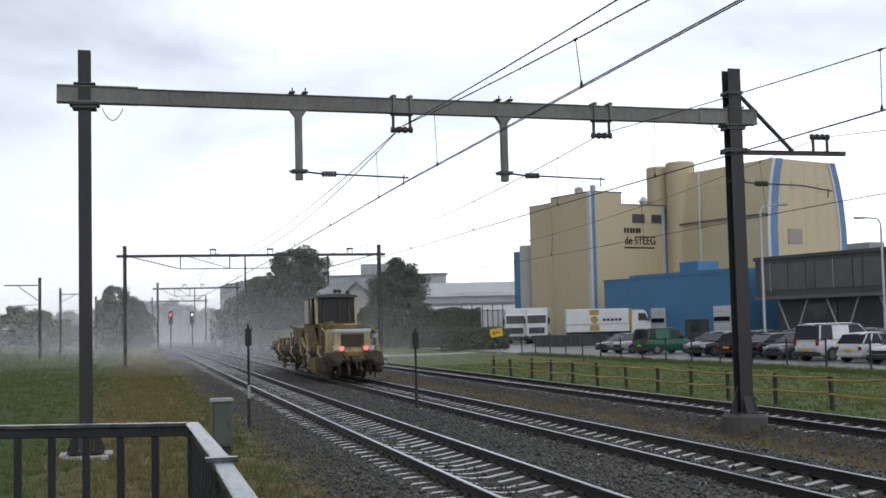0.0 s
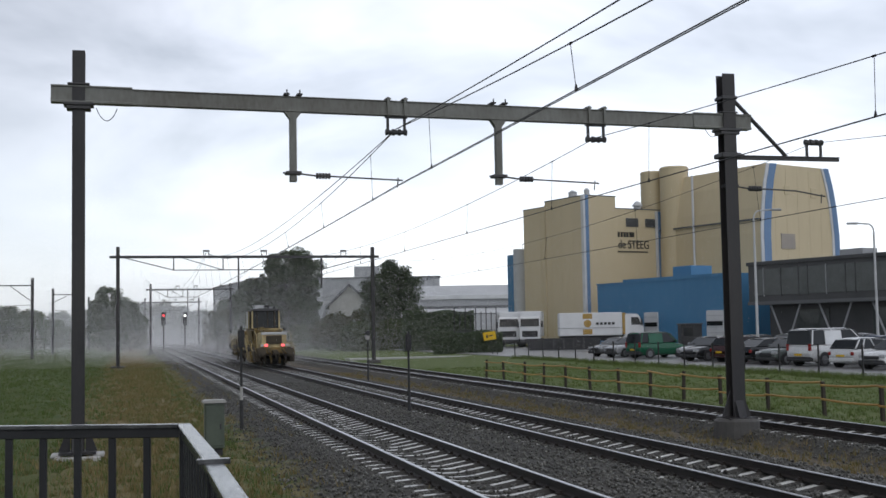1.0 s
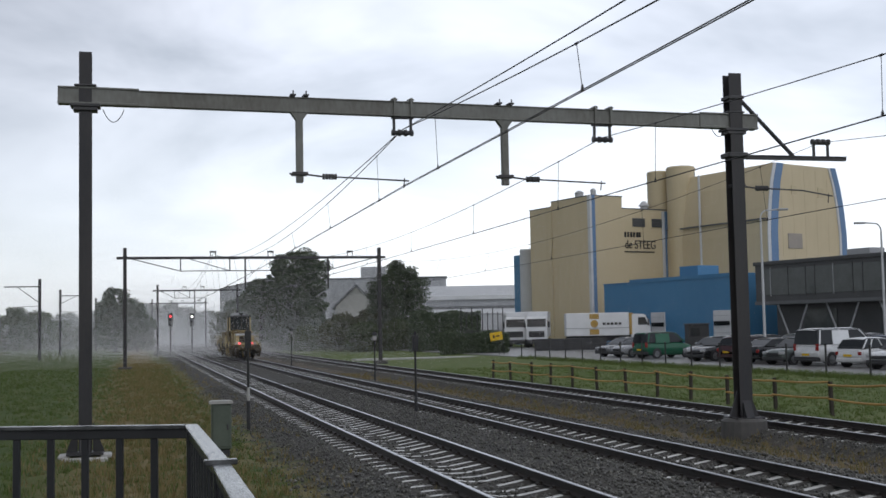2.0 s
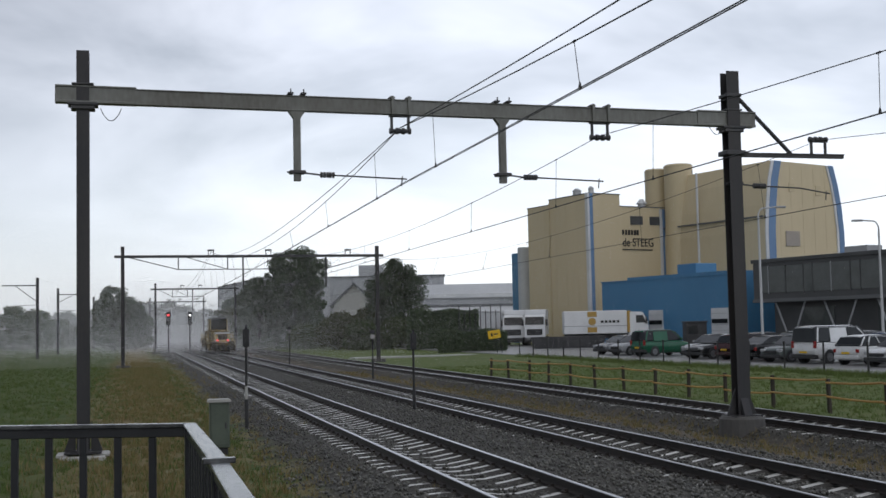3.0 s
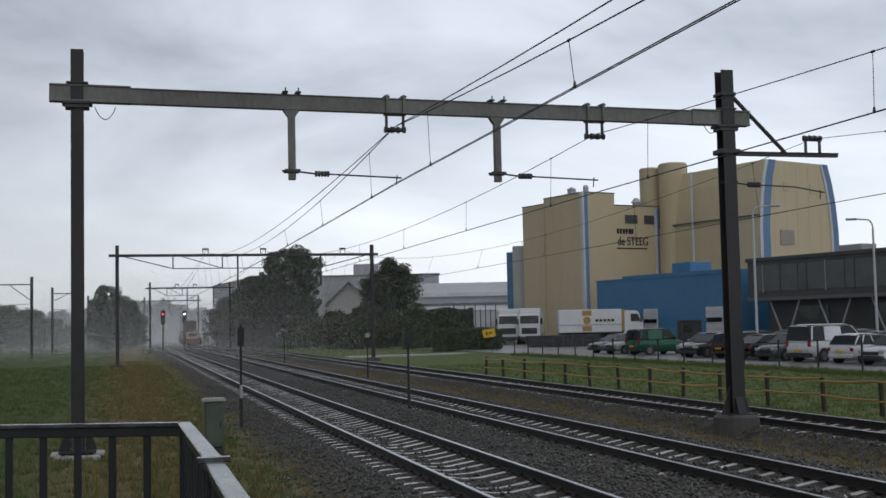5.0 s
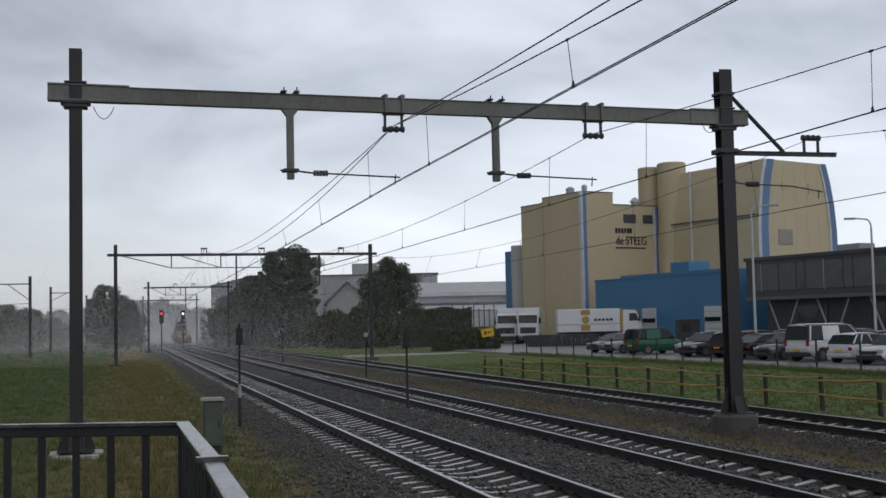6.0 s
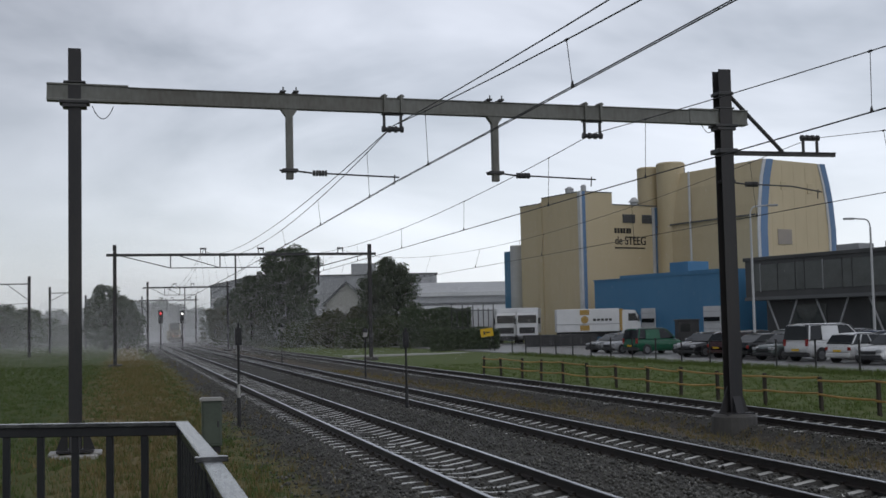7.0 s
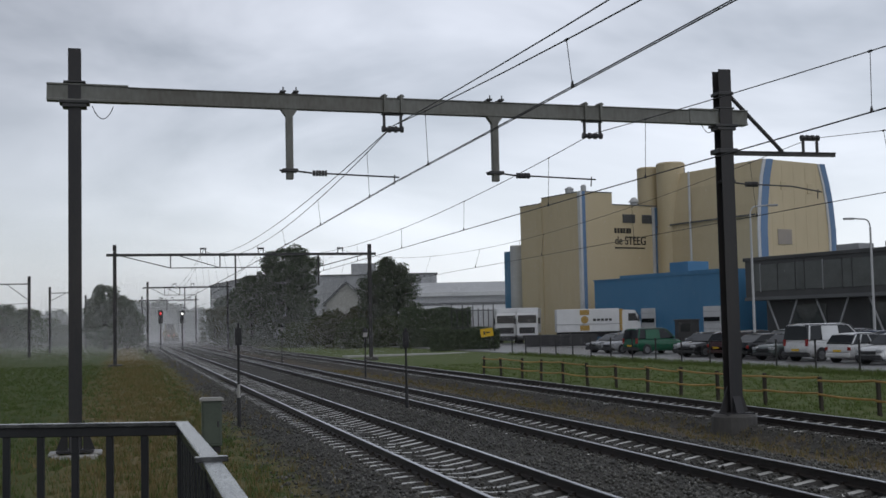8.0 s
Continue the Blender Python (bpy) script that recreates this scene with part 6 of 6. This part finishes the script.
# ---- ballast regulator on the middle track; its origin lies at the rear buffer beam, x across, y ahead ----
def make_regulator():
    t = thing("ballast_regulator", pose(X2, 50.5, 0), "dirty yellow ballast regulator with tall cab running away", "track machine")
    bm = B()
    box(bm, -1.0, 1.0, 0.3, 22.5, 0.72, 1.05, 0.03)
    box(bm, -1.25, 1.25, 0.3, 6.0, 1.0, 1.2, 0.03)
    part("chassis", bm, MACHINE_DIRT, t)
    # engine hood at the rear, with a dark grille
    bm = B()
    prism(bm, [(-0.8, 1.2), (-0.8, 2.28), (-0.7, 2.4), (0.7, 2.4), (0.8, 2.28), (0.8, 1.2)], "y", 0.35, 3.4)
    hood = part("engine_hood", bm, MACHINE_PALE, t, "pale yellow engine hood")
    bm = B()
    box(bm, -0.52, 0.52, 0.28, 0.36, 1.5, 2.15, 0.02)
    part("grille", bm, MACHINE_DIRT, hood, "dark rusty radiator grille")
    for i in range(6):
        bm = B()
        box(bm, -0.5, 0.5, 0.25, 0.29, 1.54 + i * 0.1, 1.58 + i * 0.1)
        part("slat", bm, MACHINE_DIRT, hood)
    bm = B()
    box(bm, -0.62, 0.62, 0.9, 2.9, 2.4, 2.62, 0.04)
    part("hood_top", bm, MACHINE, hood)
    bm = B()
    box(bm, -0.84, 0.84, 0.3, 0.75, 2.2, 2.4, 0.04)
    part("hood_lip", bm, SHED_PALE, hood, "pale edge along the hood top")
    # cab: narrower than the frame, with doors in the lower flank
    bm = B()
    prism(bm, [(3.3, 1.2), (3.3, 2.6), (3.6, 2.72), (7.9, 2.72), (7.9, 1.2)], "x", -0.98, 0.94)
    cab = part("cab_base", bm, MACHINE, t, "dirty yellow lower cab")
    bm = B()
    prism(bm, [(3.62, 2.72), (3.72, 4.08), (7.5, 4.12), (7.8, 2.72)], "x", -0.93, 0.89)
    part("cab_glass", bm, CAB_GLASS, t, "dark cab windows")
    for x, wide, mt in ((-0.96, 0.06, MACHINE_PALE), (-0.62, 0.035, MACHINE_DIRT), (0.12, 0.035, MACHINE_DIRT), (0.6, 0.05, MACHINE_DIRT), (0.92, 0.05, MACHINE_PALE)):
        bm = B()
        rod(bm, (x, 3.56, 2.7), (x * 0.98, 3.67, 4.1), wide, 6)
        part("cab_post", bm, mt, cab)
    for s in (-1, 1):
        for y0, y1 in ((4.9, 4.9), (6.2, 6.15), (7.8, 7.5)):
            bm = B()
            rod(bm, (s * 0.96, y0, 2.7), (s * 0.95, y1, 4.1), 0.05, 6)
            part("cab_post", bm, MACHINE_PALE if y0 > 6 else MACHINE_DIRT, cab)
        # pale slanted window strips and a dark pane in the door below
        for y0 in (6.35, 7.0):
            bm = B()
            prism(bm, [(y0, 2.74), (y0 + 0.5, 2.74), (y0 + 0.4, 4.05), (y0 - 0.06, 4.05)], "x", s * 0.97 - 0.02, s * 0.97 + 0.02)
            part("cab_panel", bm, WHITE_TRIM, cab, "white cab side panel")
        bm = B()
        box(bm, s * 1.0 - 0.03, s * 1.0 + 0.03, 4.0, 5.7, 1.55, 2.6, 0.02)
        d = part("cab_door", bm, MACHINE, cab)
        bm = B()
        box(bm, s * 1.03 - 0.02, s * 1.03 + 0.02, 4.3, 5.3, 1.8, 2.5, 0.02)
        part("pane", bm, CAB_GLASS, d)
        # walkway with plinths beside the cab
        bm = B()
        box(bm, min(s * 0.95, s * 1.34), max(s * 0.95, s * 1.34), 3.2, 8.2, 1.12, 1.24, 0.02)
        part("walkway", bm, MACHINE_DIRT, t)
    bm = B()
    prism(bm, [(-1.06, 4.1), (-1.0, 4.2), (-0.55, 4.28), (0.5, 4.28), (0.95, 4.2), (1.02, 4.1)], "y", 3.4, 8.0)
    roof = part("cab_roof", bm, OFFICE_DARK, t, "grimy dark cab roof")
    bm = B()
    prism(bm, [(-0.72, 4.26), (-0.74, 4.45), (-0.6, 4.54), (-0.15, 4.54), (-0.02, 4.46), (0.0, 4.26)], "y", 3.7, 5.0)
    part("roof_unit", bm, SHED_PALE, roof, "pale rounded roof unit")
    bm = B()
    box(bm, 0.3, 0.75, 4.4, 5.4, 4.26, 4.4, 0.04)
    part("roof_unit", bm, SHED_GREY, roof)
    for x, z in ((-0.05, 4.44), (0.14, 4.42), (0.55, 4.36)):
        bm = B()
        rod(bm, (x, 3.6, 4.2), (x, 3.6, z), 0.03, 6)
        rod(bm, (x, 3.54, z), (x, 3.66, z), 0.1, 10)
        part("work_light", bm, PLASTIC_DARK, roof)
    # rusty flap and exhaust between hood and cab
    bm = B()
    prism(bm, [(-0.78, 2.35), (-0.78, 2.78), (-0.4, 2.84), (-0.3, 2.35)], "y", 3.05, 3.3)
    part("flap", bm, MACHINE, t)
    bm = B()
    box(bm, -0.1, 0.86, 2.2, 3.2, 2.44, 2.66, 0.08)
    part("air_filter", bm, MACHINE_PALE, hood, "pale air filter box")
    # buffers, coupler, beam
    bm = B()
    box(bm, -1.3, 1.3, 0.15, 0.4, 0.85, 1.25, 0.03)
    beam = part("buffer_beam", bm, MACHINE, t)
    for s in (-1, 1):
        bm = B()
        rod(bm, (s * 0.875, 0.15, 1.05), (s * 0.875, -0.3, 1.05), 0.1, 10)
        rod(bm, (s * 0.875, -0.3, 1.05), (s * 0.875, -0.36, 1.05), 0.26, 14)
        box(bm, s * 0.98 - 0.27, s * 0.98 + 0.27, -0.1, 0.1, 0.62, 1.24, 0.05)
        part("buffer", bm, MACHINE_DIRT, beam)
        bm = B()
        box(bm, s * 0.68 - 0.28, s * 0.68 + 0.28, 0.05, 0.16, 1.28, 1.55, 0.02)
        lb = part("lamp_box", bm, MACHINE_PALE, beam)
        bm = B()
        rod(bm, (s * 0.55, 0.0, 1.42), (s * 0.55, 0.06, 1.42), 0.1, 12)
        part("tail_light", bm, RED_LIGHT, lb, "lit red tail light")
        bm = B()
        rod(bm, (s * 0.82, 0.0, 1.42), (s * 0.82, 0.06, 1.42), 0.1, 12)
        part("headlight", bm, LAMP_CLEAR, lb)
        # side brush boxes and steps
        bm = B()
        box(bm, s * 1.12 - 0.22, s * 1.12 + 0.22, 0.5, 2.0, 0.3, 1.1, 0.1)
        part("brush_box", bm, MACHINE_DIRT, t)
        bm = B()
        prism(bm, [(s * 0.85, 0.25), (s * 1.42, 0.25), (s * 1.42, 0.95), (s * 0.85, 1.1)], "y", 2.6, 4.4)
        part("plough_wing", bm, MACHINE, t, "dirty yellow plough wing")
        bm = B()
        rod(bm, (s * 1.3, 4.8, 0.5), (s * 1.3, 7.5, 1.9), 0.07, 8)
        rod(bm, (s * 1.15, 6.0, 0.6), (s * 1.25, 6.2, 2.2), 0.06, 8)
        part("hydraulic_ram", bm, MACHINE_PALE, t)
        bm = B()
        for i in range(3):
            box(bm, s * 1.32 - 0.12, s * 1.32 + 0.12, 5.0, 5.5, 0.4 + i * 0.33, 0.44 + i * 0.33)
        rod(bm, (s * 1.4, 5.0, 0.35), (s * 1.4, 5.0, 2.2), 0.022, 6)
        rod(bm, (s * 1.4, 5.5, 0.35), (s * 1.4, 5.5, 2.2), 0.022, 6)
        part("ladder", bm, MACHINE_PALE, t)
    bm = B()
    box(bm, -0.2, 0.2, -0.25, 0.2, 0.78, 1.1, 0.04)
    rod(bm, (0, -0.28, 0.95), (0, -0.2, 0.5), 0.06, 8)
    part("coupler", bm, MACHINE_DIRT, beam)
    bm = B()
    rod(bm, (-0.62, 1.5, 0.42), (0.62, 1.5, 0.42), 0.3, 14)
    part("brush_drum", bm, PLASTIC_DARK, t, "dark rotary brush")
    for x in (-0.7, -0.28, 0.28, 0.7):
        bm = B()
        prism(bm, [(0.25, 0.95), (0.2, 0.45), (0.42, 0.2), (0.6, 0.45), (0.6, 0.95)], "x", x - 0.05, x + 0.05)
        part("hanger", bm, MACHINE if abs(x) < 0.5 else MACHINE_DIRT, t)
    for x in (-0.45, 0.05, 0.5):
        bm = B()
        tube(bm, [(x, 0.1, 1.1), (x + 0.05, -0.12, 0.85), (x + 0.12, -0.1, 0.6), (x + 0.2, 0.1, 0.75)], 0.035, 6)
        part("brake_hose", bm, PLASTIC_DARK, t)
    # hopper and low deck ahead
    bm = B()
    prism(bm, [(8.4, 1.1), (8.3, 2.5), (10.8, 2.6), (10.4, 1.1)], "x", -1.2, 1.2)
    part("hopper", bm, MACHINE, t, "dirty yellow ballast hopper")
    bm = B()
    box(bm, -1.25, 1.25, 8.7, 22.5, 1.05, 1.3, 0.03)
    part("deck", bm, MACHINE_DIRT, t)
    for y0, y1, h, mt in ((11.2, 11.8, 2.0, MACHINE), (12.0, 14.0, 1.85, MACHINE_DIRT), (14.4, 16.2, 1.75, MACHINE), (17.0, 19.0, 1.9, MACHINE_DIRT), (19.6, 22.2, 1.7, MACHINE)):
        bm = B()
        box(bm, -1.1, 1.1, y0, y1, 1.3, h, 0.06)
        part("equipment_box", bm, mt, t)
    for s in (-1, 1):
        for i in range(8):
            bm = B()
            rod(bm, (s * 1.22, 9 + i * 1.8, 1.3), (s * 1.22, 9 + i * 1.8, 2.3), 0.025, 6)
            part("rail_post", bm, MACHINE_PALE, t)
        bm = B()
        rod(bm, (s * 1.22, 9, 2.3), (s * 1.22, 22.0, 2.3), 0.025, 6)
        part("guard_rail", bm, WHITE_TRIM, t)
    wheels = []
    for y in (2.4, 7.8, 14.8, 20.5):
        bm = B()
        for s in (-1, 1):
            rod(bm, (s * 0.68, 0, 0), (s * 0.80, 0, 0), 0.42, 20)
            rod(bm, (s * 0.66, 0, 0), (s * 0.68, 0, 0), 0.45, 20)
            for k in range(4):
                a = k * 1.5708
                rod(bm, (s * 0.81, 0.25 * math.cos(a), 0.25 * math.sin(a)), (s * 0.83, 0.25 * math.cos(a), 0.25 * math.sin(a)), 0.06, 6)
        rod(bm, (-0.7, 0, 0), (0.7, 0, 0), 0.09, 8)
        w = part("wheelset", bm, MACHINE_DIRT, t, "steel wheel pair on its axle")
        w.location = (0, y, 0.43)
        wheels.append((w, y))
    # more clutter along the flanks: hoses, tanks and brackets
    rng = random.Random(8)
    for s in (-1, 1):
        for i in range(16):
            y, z = 2.2 + i * 0.72 + rng.uniform(-0.2, 0.2), rng.uniform(0.55, 1.5)
            bm = B()
            if i % 3 == 0:
                rod(bm, (s * 1.28, y, z), (s * 1.3, y + rng.uniform(0.4, 1.0), z + rng.uniform(-0.4, 0.5)), rng.uniform(0.03, 0.07), 8)
                part("hose", bm, PLASTIC_DARK, t)
            elif i % 3 == 1:
                box(bm, s * 1.28 - 0.1, s * 1.28 + 0.1, y, y + rng.uniform(0.25, 0.6), z - 0.2, z + 0.2, 0.02)
                part("side_box", bm, rng.choice([MACHINE, MACHINE_DIRT, MACHINE_DIRT, MACHINE_PALE]), t)
            else:
                rod(bm, (s * 1.2, y, z), (s * 1.42, y, z), rng.uniform(0.1, 0.2), 12)
                part("tank", bm, MACHINE_DIRT, t)
        bm = B()
        rod(bm, (s * 1.15, 0.4, 1.2), (s * 1.15, 0.4, 2.2), 0.025, 6)
        rod(bm, (s * 1.15, 0.4, 2.2), (s * 1.15, 2.0, 2.5), 0.025, 6)
        part("grab_rail", bm, MACHINE_PALE, t)
    for s in (-1, 1):
        for i, (y, z, r) in enumerate([(1.0, 0.75, 0.16), (3.0, 0.62, 0.2), (4.6, 0.7, 0.24), (5.6, 0.55, 0.18), (6.9, 0.7, 0.22), (9.2, 0.75, 0.2), (10.6, 0.6, 0.24), (12.4, 0.7, 0.2), (16.5, 0.7, 0.24), (18.3, 0.65, 0.2)]):
            bm = B()
            rod(bm, (s * 1.1, y, z), (s * 1.36, y, z), r, 14)
            rod(bm, (s * 1.36, y, z), (s * 1.39, y, z), r * 0.4, 8)
            part("drum", bm, MACHINE_DIRT if i % 4 else MACHINE, t)
            bm = B()
            tube(bm, [(s * 1.3, y, z + 0.1), (s * 1.44, y + 0.25, z + 0.45), (s * 1.38, y + 0.55, z + 0.8), (s * 1.2, y + 0.7, z + 0.75)], 0.035, 6)
            part("hose", bm, PLASTIC_DARK if i % 2 else MACHINE_PALE, t)
    # the superstructure is squashed and shifted to fit the camera's view
    done = set()
    for o in t.children_recursive:
        if o.type == "MESH" and o.data.name not in done:
            done.add(o.data.name)
            for v in o.data.vertices:
                if v.co.z > 2.55 and v.co.y > 3.35:
                    v.co.x -= 0.16       # cab slid sideways to match its outline from the camera
                if v.co.z > 1.2:
                    v.co.z = 1.2 + (v.co.z - 1.2) * 0.86
                v.co.x = v.co.x * 0.97 - (0.1 if v.co.z > 0.9 else 0.0)
    return t, wheels


REGULATOR, WHEELS = make_regulator()


def make_moving_haze():
    """Added haze of fine opaque white flakes, carried alongside and ahead of the machine, thickest over the rails."""
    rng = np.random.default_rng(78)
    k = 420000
    # kept ahead of the machine's rear to veil the trees beyond
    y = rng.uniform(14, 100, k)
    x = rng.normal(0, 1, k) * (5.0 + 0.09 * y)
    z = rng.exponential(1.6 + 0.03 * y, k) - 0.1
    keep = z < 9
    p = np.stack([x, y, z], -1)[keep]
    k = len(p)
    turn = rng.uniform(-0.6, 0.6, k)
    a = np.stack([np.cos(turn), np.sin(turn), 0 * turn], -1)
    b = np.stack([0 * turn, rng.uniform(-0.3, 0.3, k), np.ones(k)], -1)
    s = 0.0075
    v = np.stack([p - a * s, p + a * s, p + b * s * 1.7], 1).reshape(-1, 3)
    t = tagged(new("spray_plume", soup("spray_plume", v, np.arange(len(v)).reshape(-1, 3), [HAZE_WHITE])), "white flakes of added haze moving ahead of the machine", "mist", kind="stuff")
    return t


MOVING_HAZE = make_moving_haze()


def motions():
    """The machine runs away along the middle track at about 26 metres a second; its wheels roll."""
    places = [(0.0, 51.0), (0.5, 64.3), (1.0, 77.6), (1.5, 90.8), (2.2, 109.0), (3.0, 129.0), (4.0, 154.6), (5.0, 180.3), (6.0, 206.0), (7.0, 231.7), (8.0, 257.0)]
    walk(REGULATOR, [(t, pose(X2 + float(bend(y)), y, 0, 0, 0, -0.26)) for t, y in places])
    walk(MOVING_HAZE, [(t, pose(X2 - 0.6 + float(bend(y)), y, 0, 0, 0, -0.26)) for t, y in places])
    ts, ys = [p[0] for p in places], [p[1] for p in places]
    for w, y in WHEELS:
        rows = []     # the four-bolted wheel looks the same after each quarter turn, so whole quarters are left out
        for i in range(241):
            t = i / 30
            rows.append((t, pose(0, y, 0.43, 90 * i - math.degrees((np.interp(t, ts, ys) - ys[0]) / 0.43))))
        walk(w, rows)


motions()
